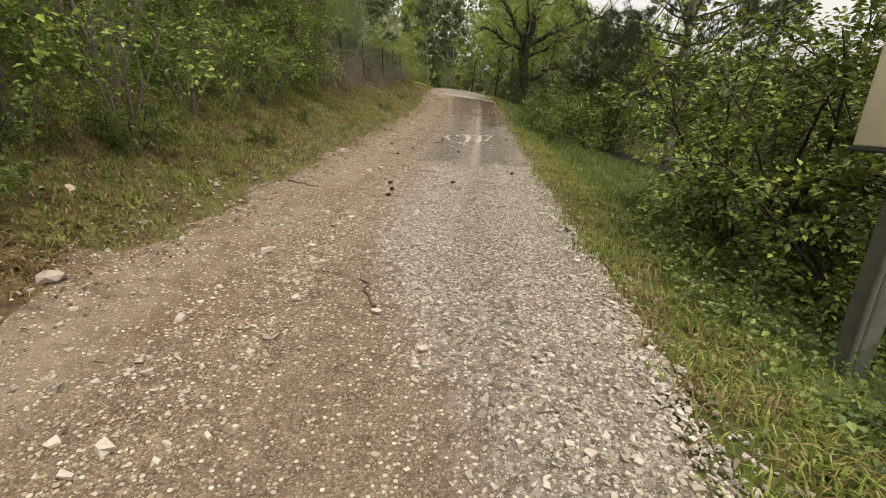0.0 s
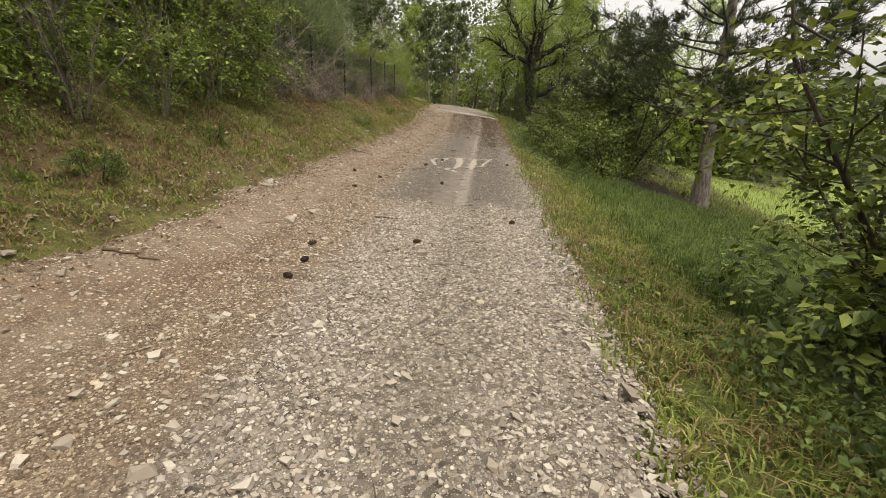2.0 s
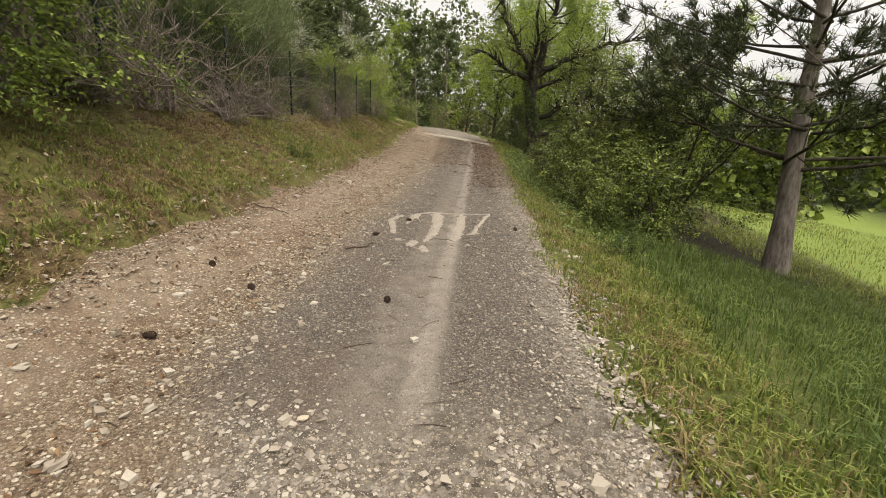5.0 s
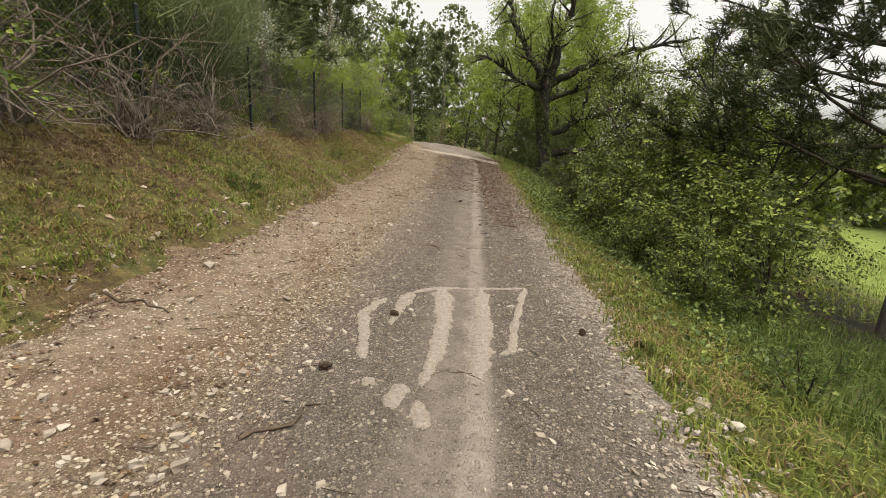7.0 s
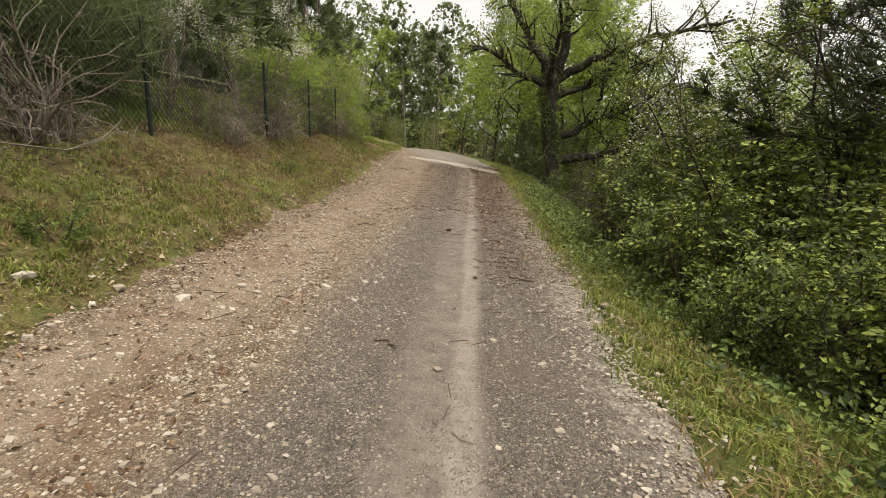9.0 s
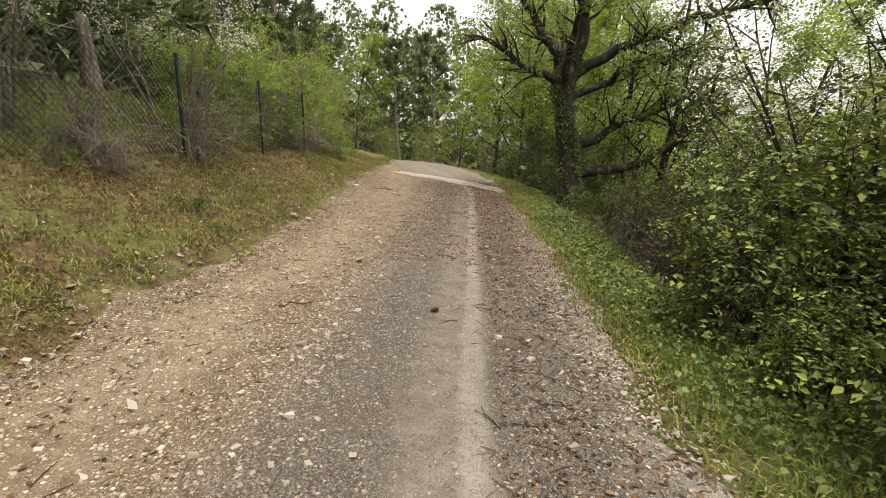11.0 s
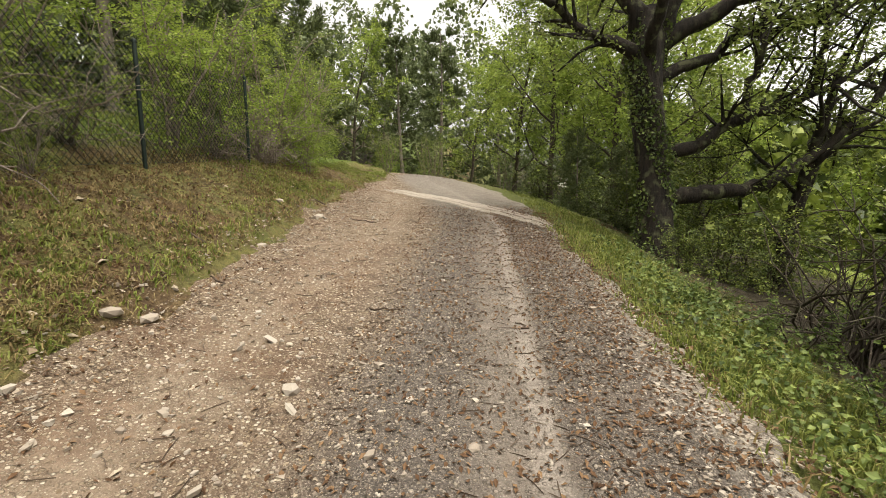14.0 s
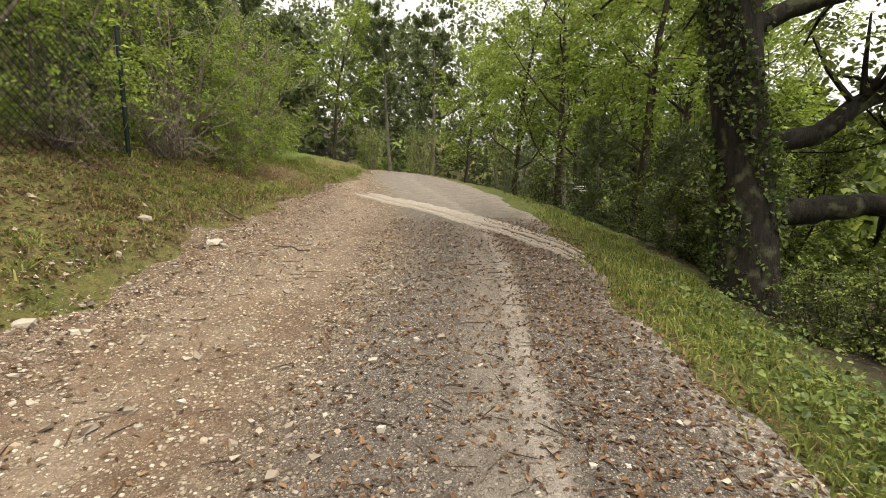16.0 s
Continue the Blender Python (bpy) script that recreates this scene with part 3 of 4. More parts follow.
def pine(name, seed, height, reach, r0, first=.25, whorls=9, arms=5, needle_m=None, tufts=26, length=.13, per=14, thick=.005, bare=.35, lean=(0, 0), twigs=9):
    """A pine: straight trunk, whorls of level boughs, tufts of needles on their outer parts."""
    rng = np.random.default_rng(seed)
    root = new(name)
    trunk = bent(rng, (0, 0, -.25), (lean[0], lean[1], 1), height, 9, .06, .3)
    rad = np.linspace(r0, r0 * .12, 9)
    rad[0] *= 1.3
    g = Geo()
    add_tube(g, trunk, rad, 10)
    piece("trunk", g, BARK_PINE, root)
    needles = Geo()
    for w in range(whorls):
        f = (first + (1 - first) * (w + .3) / whorls) * 8
        i = min(int(f), 7)
        p = trunk[i] + (trunk[i + 1] - trunk[i]) * (f - i)
        for j in range(arms):
            a = j * 2 * np.pi / arms + w * .8 + rng.uniform(-.4, .4)
            L = reach * (1.08 - .8 * (f / 8) ** 1.4) * rng.uniform(.7, 1.15)
            line = bent(rng, p + rng.normal(0, .1, 3), (math.cos(a), math.sin(a), -.05 + .5 * f / 8), L, 7, .2, .12)
            b, tips = limb_with_twigs(rng, line, r0 * (.22 - .12 * f / 8), twigs, L * .32, 5)
            piece("bough", b, BARK_DARK, root)
            t = tips[rng.integers(0, len(tips), tufts)] + rng.normal(0, .07, (tufts, 3))
            far = np.linalg.norm((t - p)[:, :2], axis=1) > bare * L * .8
            t = t[far]
            add_needles(needles, t, unit(t - p) + (0, 0, .5), length, rng, per, thick)
    piece("needles", needles, needle_m or NEEDLE, root, smooth=False)
    return root


def put(ob, x, y, size=1.0, turn=0.0, sink=0.0, z=None):
    """Pose on the ground."""
    h = float(top(x, y)) if z is None else z
    return pose(x, y, h - sink, 0, 0, turn) @ Matrix.Diagonal((size, size, size, 1))


def plant(ob, spots, label, category, group):
    """Set the first at the first spot and copies at the others: x, y, size, turn."""
    for n, (x, y, size, turn) in enumerate(spots):
        m = put(ob, x, y, size, turn)
        if n == 0:
            tagged(ob, label, category, group)
        else:
            copy_thing(ob, m)
    ob.matrix_basis = put(ob, *spots[0])


# oak at the verge, ivy on its trunk, limbs named by where they reach
rng = np.random.default_rng(5)
oak = tagged(new("oak_tree"), "old oak with ivy-clad dark trunk and spreading crooked limbs", "tree")
oak.location = (2.82, 27.45, float(top(2.82, 27.45)))
g = Geo()
oak_trunk = np.array([(0, 0, -.3), (.02, .05, .25), (0, .1, .9), (-.06, .18, 1.6), (-.13, .3, 2.3), (-.16, .4, 2.9), (-.1, .5, 3.4), (0, .6, 3.9)])
add_tube(g, oak_trunk, (.42, .31, .27, .255, .25, .26, .28, .2), 14)
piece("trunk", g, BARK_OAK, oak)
crown = Geo()
tips_all = []
for way, r, twigs in (
        (((-.15, .4, 3.0), (-.6, .3, 3.35), (-1.1, .3, 3.5), (-1.9, .2, 4.1), (-2.6, .1, 4.3)), .13, 10),
        (((-.1, .5, 3.4), (-.45, .6, 4.1), (-.8, .9, 4.7), (-1.3, 1.0, 5.6), (-1.5, 1.2, 6.6)), .17, 12),
        (((0, .5, 3.5), (.25, .4, 4.2), (.3, .2, 5.0), (.7, .1, 5.9), (.8, 0, 6.9)), .18, 12),
        (((.05, .5, 3.3), (.7, .4, 3.75), (1.5, .2, 4.0), (2.6, .1, 4.5), (3.6, -.1, 4.6), (4.9, -.2, 4.9)), .15, 16),
        (((.05, .4, 2.8), (.7, .5, 3.0), (1.4, .7, 3.5), (2.4, .8, 3.6), (3.5, 1.0, 4.1)), .11, 12),
        (((.1, .2, 1.5), (.7, .15, 1.75), (1.2, .1, 2.05), (1.7, 0, 2.2), (2.6, .05, 2.6), (3.6, 0, 3.4)), .12, 10),
        (((.1, .1, .85), (.6, .05, .95), (1.2, 0, 1.0), (1.9, .1, 1.2), (2.7, .2, 1.7), (3.3, .3, 2.5), (3.7, .3, 3.4)), .15, 8),
        (((1.25, .1, 2.05), (1.3, .1, 2.6), (1.45, 0, 3.1), (1.4, 0, 3.8), (1.7, -.1, 4.5)), .075, 8),
        (((2.2, .1, 2.4), (2.3, 0, 2.9), (2.2, -.1, 3.6), (2.5, -.1, 4.2)), .06, 8),
        (((0, .5, 3.1), (.2, 1.3, 3.6), (.1, 2.2, 4.4), (.3, 3.0, 5.0)), .14, 10),
        (((-.1, .4, 3.0), (-.2, -.3, 3.7), (-.1, -.9, 4.6), (-.3, -1.4, 5.3)), .11, 7)):
    way, t = np.array(way), np.linspace(0, len(way) - 1, 3 * len(way))
    line = np.stack([np.interp(t, np.arange(len(way)), way[:, k]) for k in range(3)], 1) + rng.normal(0, .035, (len(t), 3)) * (t > 0)[:, None]
    b, tips = limb_with_twigs(rng, line, r, twigs * 2, 1.0, 8)
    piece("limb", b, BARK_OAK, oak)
    tips_all.append(tips)
add_sprigs(crown, np.concatenate(tips_all), 4, 8, .5, .095, rng, .6, .3, np.array((0, .4, 3.0)))
piece("crown", crown, LEAF_OAK, oak, smooth=False)
ivy = Geo()
n = 7500
h, a = 4.0 * rng.uniform(0, 1, n) ** 1.1, rng.uniform(0, 2 * np.pi, n)
out = .27 + rng.normal(0, .03, n) + .07 * rng.uniform(0, 1, n) ** 3 + .1 * np.clip(.4 - h, 0, 1)
c = np.stack([np.interp(h, oak_trunk[:, 2], oak_trunk[:, 0]) + np.cos(a) * out, np.interp(h, oak_trunk[:, 2], oak_trunk[:, 1]) + np.sin(a) * out, h], 1)
add_leaves(ivy, c[np.sin(a * 2 + h * 2.3) + np.sin(a * 5 + h * 7) * .5 > -.35], .055, rng, .9, -.1)
piece("ivy", ivy, LEAF_IVY, oak, "dark glossy ivy leaves climbing the bark", smooth=False)

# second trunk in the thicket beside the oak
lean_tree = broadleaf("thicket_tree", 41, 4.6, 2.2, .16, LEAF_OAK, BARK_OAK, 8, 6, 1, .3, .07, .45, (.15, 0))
plant(lean_tree, [(5.1, 27.9, 1.0, 30)], "crooked dark tree crowded behind the oak", "tree", "")

# the pine below the verge
big_pine = pine("pine_tree", 12, 10.5, 4.6, .22, .22, 12, 5, NEEDLE, 140, .2, 14, .01, .2, (.03, .0))
plant(big_pine, [(6.95, 16.9, 1.0, 20)], "grey-barked pine with dark layered boughs on the slope", "tree", "")

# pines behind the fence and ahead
wood_pine = pine("woodland_pine", 21, 11, 2.7, .17, .14, 10, 4, NEEDLE_HAZY, 44, .36, 8, .03, .05, (0, 0), 3)
plant(wood_pine, [(-7.4, 15.2, 1, 0), (-6.9, 21.5, 1.05, 70), (-8.3, 26.0, .95, 140), (-9.5, 19, 1.1, 40), (-6.6, 33, .95, 200), (-9, 31, 1.05, 100), (-10.5, 24, 1, 10), (-11.6, 11, 1, 160), (-12.5, 6, 1.05, 80),
    (-8.2, 38.5, .85, 0), (-11.5, 36, 1, 50), (-13, 44, 1, 90), (-2.8, 53, 1.0, 30), (1.5, 55, .95, 110), (5.5, 52, 1.0, 75), (-7, 55, 1.0, 180), (-5, 50, .8, 140)],
    "tall dark pine in the wood behind the fence", "tree", "woodland pines")

# maples ahead on the right of the bend
maple = broadleaf("field_maple", 33, 7.2, 2.4, .09, LEAF_MAPLE, BARK_DARK, 12, 8, 3, .15, .115, .55)
plant(maple, [(3.6, 33.2, 1.2, 0), (4.8, 34.4, 1.35, 80), (2.6, 37.5, 1.3, 150), (5.2, 38, 1.5, 200), (1.6, 42.5, 1.35, 30), (4.4, 43.5, 1.5, 310), (-.6, 48.5, 1.2, 100), (8.6, 41, 1.55, 190), (-7.6, 47.5, 1.2, 60), (7.7, 36.5, 1.35, 250), (11.2, 32.5, 1.3, 20), (8.7, 26.6, .9, 140)],
    "slender field maple with fresh bright green leaves", "tree", "field maples")

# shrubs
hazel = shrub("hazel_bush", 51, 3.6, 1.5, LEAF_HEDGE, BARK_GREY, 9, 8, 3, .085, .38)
plant(hazel, [(-3.7, 3.2, 0.95, 0), (-3.85, 5.4, 1, 80), (-4.05, 7.6, 1, 150), (-3.6, 0.9, 0.95, 200), (-3.75, -1.5, 1, 260), (-4.25, 9.6, 1, 300), (-4.4, 11.5, 1, 40), (-3.9, 10.6, 0.85, 250), (-5.8, 4.4, 1.2, 20), (-6, 7.2, 1.25, 110), (-5.8, 1.2, 1.2, 170), (-4.05, -4, 1, 60), (-5.9, 9.9, 1.15, 215)],
    "tall leafy hazel bush with tangled grey stems", "bush", "hazel hedge")
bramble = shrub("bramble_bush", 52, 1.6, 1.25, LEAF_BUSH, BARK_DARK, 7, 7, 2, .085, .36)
plant(bramble, [(3.05, 15.3, 0.8, 0), (2.65, 17.2, 0.85, 40), (2.55, 19.2, 0.9, 90), (3.45, 14.9, 0.9, 250), (3.85, 16.6, 1.05, 290), (3.95, 18.4, 1.25, 330), (4.05, 20.6, 1.3, 15), (4.4, 22.8, 1.3, 60), (4.7, 25.2, 1.1, 105), (5.6, 20, 1.5, 180), (5.9, 22.4, 1.5, 240), (3.4, 29.6, 0.7, 75), (3.65, 26.7, 0.6, 20), (4.5, 27.2, 0.75, 130), (3.75, 28.6, 0.6, 260), (2.95, 26.6, 0.4, 200), (3.1, 31.6, 0.7, 310), (2.8, 34.6, 0.75, 190), (2.1, 37.5, 0.8, 20), (2.55, 15.9, 0.5, 20), (2.5, 18.2, 0.5, 80), (2.5, 14.2, 0.45, 10)],
    "dense bramble thicket with dark green leaves", "bush", "bramble thicket")
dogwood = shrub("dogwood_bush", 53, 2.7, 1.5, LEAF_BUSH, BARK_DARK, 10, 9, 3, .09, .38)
plant(dogwood, [(3.5, 5.5, 1.05, 0), (3.85, 3.8, 0.95, 120), (4.8, 6.9, 0.95, 200), (5.1, 4.6, 1.2, 60), (4.3, 18.9, 1.05, 15), (3.9, 29, 0.8, 10)], "broad dogwood bush with large drooping leaves", "bush", "dogwood bushes")
thorn = shrub("hawthorn_bush", 54, 3.4, 1.7, LEAF_BUSH, BARK_DARK, 9, 9, 3, .06, .32, 60)
plant(thorn, [(4.9, 21.4, 1.3, 0), (5.3, 19.0, 1.3, 100), (5.4, 23.6, 1.15, 200)], "hawthorn bush with white blossom among small leaves", "bush", "hawthorns")
may = shrub("flowering_hawthorn", 55, 3.3, 1.1, LEAF_HEDGE, BARK_GREY, 6, 6, 1, .045, .25, 110)
plant(may, [(-4.9, 23.4, .95, 40), (-5.1, 20.6, .85, 160)], "hawthorn covered in creamy white blossom over the fence", "bush", "white hawthorns")
sapling = shrub("maple_sapling", 56, 2.6, 1.3, LEAF_MAPLE, BARK_GREY, 7, 9, 3, .07, .36)
plant(sapling, [(-4.6, 26.4, 1, 0), (-4.9, 24.3, .85, 90), (-5.2, 28.8, 1.05, 140), (-4.9, 31, .95, 220), (-5.5, 33.6, .9, 300), (-3.9, 30.1, .55, 30), (-7.5, 40.3, .95, 70), (-5.6, 47.5, .8, 130)],
    "young maple with fresh yellow-green leaves by the fence", "bush", "maple saplings")
scrub = shrub("mixed_scrub", 57, 2.9, 1.2, LEAF_HEDGE, BARK_GREY, 10, 6, 2, .06, .34)
plant(scrub, [(-4.8, 30, 1, 0), (-4.9, 32.4, 1.05, 60), (-5.6, 35, 1, 120), (-6.4, 37.2, 1, 180), (-5.2, 28, 0.8, 240), (-8.6, 42.2, 1.1, 300), (-4.9, 44.8, 0.75, 45), (-2.2, 42.9, 0.7, 90), (-5, 14.6, 0.9, 20), (-2.95, 1, 0.45, 30), (-3.05, 2.2, 0.45, 80), (-3.1, 3.4, 0.495, 150), (-3.2, 4.7, 0.495, 230), (-3.3, 6, 0.51, 310), (-3.4, 7.2, 0.51, 10), (-3.45, 8.5, 0.45, 60), (-3.65, 9.8, 0.375, 120), (-4, 20, 0.25, 200), (-4, 23.6, 0.25, 290), (1.1, 40.5, 0.7, 10), (-3, 46.6, 0.9, 250)],
    "tangled scrub of thin stems and small leaves", "bush", "roadside scrub")
juniper = pine("young_conifer", 23, 2.4, .75, .04, .05, 7, 5, NEEDLE_HAZY, 18, .15, 8, .014, .05, (0, 0), 3)
plant(juniper, [(2.7, 33, 1, 0), (3.1, 29.8, 0.8, 50), (4.3, 32, 1.1, 100), (-3.15, 2.3, 0.55, 20), (-3.3, 1.3, 0.6, 90), (-3.5, 3, 0.6, 200)], "small dark conifer at the wood's edge", "tree", "young conifers")
broom_bush = broom("broom_bush", 61, 2.9, 1.5, 2400)
plant(broom_bush, [(-5.4, 17.4, 1.15, 0), (-6.0, 19.6, 1.25, 100)], "tall feathery green broom bush leaning over the bank", "bush", "broom bushes")
dry = brush("dry_brush", 62, 2.5, 1.2, 48, BARK_GREY, 1.0)
plant(dry, [(-4.0, 13.4, .95, 0), (-4.3, 12.4, .9, 70), (-3.95, 15.2, .8, 140), (-3.95, 16.7, .75, 210), (-4.1, 10.9, .4, 95), (-4.05, 12.4, .42, 15), (-4.05, 13.9, .4, 250), (-4.0, 15.4, .4, 330), (-4.0, 17.2, .38, 70), (-3.95, 20.6, .6, 20), (-4.0, 22.5, .75, 280), (-4.45, 20.8, .7, 170), (-4.4, 29.0, .8, 20), (-4.3, 27.2, .55, 60), (-4.6, 24.6, .7, 200), (-4.9, 31.5, .9, 320)],
    "bare grey-brown tangle of dry arching twigs", "bush", "dry brush")
dark_brush = brush("thicket_brush", 63, 2.3, 1.4, 40, BARK_DARK, .9)
plant(dark_brush, [(3.1, 20.3, .8, 0), (3.3, 22.0, .9, 90), (3.2, 23.8, .85, 200), (4.2, 22.8, 1.1, 30), (4.0, 20.8, 1.0, 140)], "dark tangle of bare twigs inside the thicket", "bush", "thicket brush")
weeds = shrub("verge_weeds", 58, .5, .45, GRASS_DEEP, BARK_DARK, 5, 4, 2, .045, .13)
plant(weeds, [(-2.75, 2.6, 1, 0), (-2.9, 4.3, .9, 50), (-2.6, 6.4, .6, 130), (-2.75, 15.6, .6, 20), (-2.9, 8.6, .55, 170), (2.3, 3.1, .7, 20), (2.5, 4.4, .7, 90), (2.6, 1.9, .8, 160), (2.35, 16.2, .8, 30), (2.4, 18.6, .7, 80), (2.5, 22.4, .8, 110), (2.2, 24.4, .7, 190), (-3.0, 20.7, .5, 220), (2.5, 12.6, .7, 220), (2.7, 14.2, .9, 20), (2.9, 1.0, .9, 220), (2.7, 23.8, .8, 310)],
    "low leafy green weeds on the verge", "plant", "verge weeds")

# ---------- fence ----------
posts_y = (9.7, 12.7, 15.7, 18.7, 22.4, 25.25, 28.1)
fence = tagged(new("chain_link_fence"), "green chain-link fence on thin steel posts, overgrown", "fence")


def fence_foot(y):
    x = -4.08 + np.interp(y, CY, CX) * .6
    return np.array([x, y, float(top(x, y))])


for n, y in enumerate(posts_y):
    p = fence_foot(y)
    g = Geo()
    add_tube(g, [p - (0, 0, .25), p + (.01, 0, .8), p + (.015, 0, 1.45), p + (.015, 0, 1.48)], (.027, .027, .027, .02), 10)
    post = piece("post", g, POST_GREEN, fence)
    g = Geo()
    add_tube(g, [p + (.015, 0, 1.475), p + (.015, 0, 1.5), p + (.015, 0, 1.515)], (.032, .032, .015), 10)
    piece("cap", g, POST_GREEN, post)
for a, c in zip(posts_y[:-1], posts_y[1:]):
    p, q, g = fence_foot(a), fence_foot(c), Geo()
    span, high = c - a, 1.34
    for s in (1, -1):
        for k in np.arange(-high, span, .095):
            y0, y1 = max(k, 0), min(k + high, span)
            if y1 - y0 < .03:
                continue
            h0, h1 = (y0 - k, y1 - k) if s > 0 else (high - (y0 - k), high - (y1 - k))
            e0, e1 = p + (q - p) * y0 / span + (0, 0, .05 + h0), p + (q - p) * y1 / span + (0, 0, .05 + h1)
            add_tube(g, [e0, e1], .0034, 3)
    piece("wire_mesh", g, WIRE, fence)
    g = Geo()
    for h in (.06, .7, 1.4):
        add_tube(g, [p + (0, 0, h), (p + q) / 2 + (0, 0, h - .015), q + (0, 0, h)], .0025, 4)
    piece("tension_wire", g, WIRE, fence)

# ---------- cabinet on a post beside the bush ----------
def block(geo, a, c, bevel=.012):
    bm = bmesh.new()
    bmesh.ops.create_cube(bm, size=1)
    for v in bm.verts:
        v.co = Vector([(a[i] + c[i]) / 2 + v.co[i] * (c[i] - a[i]) for i in range(3)])
    bmesh.ops.bevel(bm, geom=bm.edges[:], offset=bevel, segments=2, affect="EDGES", profile=.6)
    bm.verts.ensure_lookup_table()
    geo.v.append(np.array([v.co[:] for v in bm.verts]))
    geo.f += [tuple(v.index + geo.n for v in f.verts) for f in bm.faces]
    geo.n += len(bm.verts)
    bm.free()


cabinet = tagged(new("meter_cabinet"), "cream meter cabinet on a concrete post among leaves", "cabinet")
g = Geo()
block(g, (-.02, -.06, -.6), (.13, .09, 1.14), .02)
piece("post", g, BOX_POST, cabinet)
g = Geo()
block(g, (-.24, -.15, 1.14), (.3, .2, 1.8), .015)
body = piece("body", g, BOX_PAINT, cabinet)
g = Geo()
block(g, (-.2, -.168, 1.19), (.26, -.152, 1.76), .006)
door = piece("door", g, BOX_PAINT, cabinet)
g = Geo()
block(g, (.2, -.18, 1.4), (.225, -.169, 1.46), .004)
piece("lock", g, LINE_DARK, door)
g = Geo()
block(g, (-.27, -.18, 1.802), (.33, .23, 1.83), .008)
piece("roof", g, BOX_PAINT, cabinet)
g = Geo()
block(g, (-.25, -.16, 1.115), (.31, .21, 1.137), .005)
piece("base_flange", g, LINE_DARK, cabinet)
g = Geo()
add_tube(g, [(-.05, -.04, -.5), (-.055, -.04, .5), (-.05, -.04, 1.1)], .018, 8)
piece("conduit", g, BOX_POST, cabinet)
cabinet.matrix_basis = pose(2.8, 2.8, float(top(2.8, 2.8)) + .27, 0, 3, 20)

# ---------- worn cement remains and the drainage bar on the road ----------
def on_road(x, y, up):
    return np.stack([x, y, top(x, y) + up], -1)


def streak(name, pts, widths, seed, parent, up=.012):
    """A ragged thin slab along a line on the road."""
    rng = np.random.default_rng(seed)
    pts = np.array(pts, float)
    s = np.linspace(0, 1, len(pts))
    t = np.linspace(0, 1, max(8, int(np.linalg.norm(np.diff(pts, axis=0), axis=1).sum() / .014)))
    mid = np.stack([np.interp(t, s, pts[:, 0]), np.interp(t, s, pts[:, 1])], 1)
    way = unit(np.gradient(mid, axis=0))
    side = np.stack([-way[:, 1], way[:, 0]], 1)
    w = np.interp(t, np.linspace(0, 1, len(widths)), widths) / 2
    w = w * np.clip(np.minimum(t, 1 - t) * 9 + .25, 0, 1)
    soft = np.ones(5) / 5
    l, r = (w * (.25 * rng.uniform(.3, 1.7, len(t)) + .75 * np.convolve(rng.uniform(.2, 1.8, len(t) + 4), soft, "valid")) for _ in range(2))
    cols = [mid + side * (l + .015)[:, None], mid + side * l[:, None], mid, mid - side * r[:, None], mid - side * (r + .015)[:, None]]
    lift = (-.02, up * .7, up, up * .7, -.02)
    v = np.stack([on_road(c[:, 0], c[:, 1], h + rng.normal(0, .0015, len(t))) for c, h in zip(cols, lift)], 1)
    g = Geo()
    i = (np.arange(len(t) - 1)[:, None] * 5 + np.arange(4)).reshape(-1, 1)
    g.add(v.reshape(-1, 3), i + (0, 1, 6, 5))
    return piece(name, g, CEMENT, parent)


patch = tagged(new("cement_patch"), "worn pale cement streaks over dark asphalt", "patch")
for n, (pts, widths) in enumerate((
        (((-.2, 13.46), (-.02, 13.62), (.2, 13.74), (.5, 13.8), (.8, 13.86)), (.05, .05, .05, .04, .05)),
        (((.04, 13.65), (.1, 13.0), (.09, 12.4), (.03, 11.95)), (.16, .13, .1, .05)),
        (((.39, 13.76), (.4, 13.1), (.38, 12.5), (.33, 12.05)), (.11, .12, .14, .12)),
        (((.8, 13.84), (.71, 13.4), (.62, 12.9), (.58, 12.5), (.49, 12.42)), (.09, .05, .05, .06, .04)),
        (((-.22, 13.45), (-.26, 13.0), (-.27, 12.7)), (.14, .07, .03)),
        (((-.4, 13.25), (-.5, 12.9), (-.42, 12.55), (-.35, 12.2)), (.06, .09, .06, .08)),
        (((-.06, 11.94), (-.09, 11.84), (-.1, 11.72)), (.07, .11, .08)),
        (((-.27, 11.98), (-.24, 11.9)), (.08, .06)),
        (((.03, 11.82), (.06, 11.72), (.07, 11.6)), (.05, .09, .08)))):
    streak("streak", pts, [w * .95 for w in widths], 70 + n, patch, .007)
bar = tagged(new("drainage_bar"), "pale concrete drainage bar laid slantwise across the track", "drain")
line = np.array(((1.2, 27.65), (.6, 28.75), (-.1, 29.75), (-1.1, 30.95), (-2.4, 32.1)))
streak("edge_strip", line + (.06, .06), (.08, .08, .08, .08), 90, bar, .025)
streak("edge_strip", line - (.12, .12), (.06, .07, .06, .05), 91, bar, .025)
streak("channel", line - (.04, .04), (.1, .1), 92, bar, .012)
streak("apron", line + (.14, .28), (.1, .2, .3, .2), 93, bar, .008)

# ---------- larger stones, cones and sticks at their places ----------
def rock_mesh(seed, flat, m):
    rng = np.random.default_rng(seed)
    bm = bmesh.new()
    bmesh.ops.create_icosphere(bm, subdivisions=1, radius=.5)
    for v in bm.verts:
        v.co *= rng.uniform(.72, 1.15)
        v.co.z *= flat
    me = bpy.data.meshes.new("stone")
    bm.to_mesh(me)
    bm.free()
    me.materials.append(m)
    return me


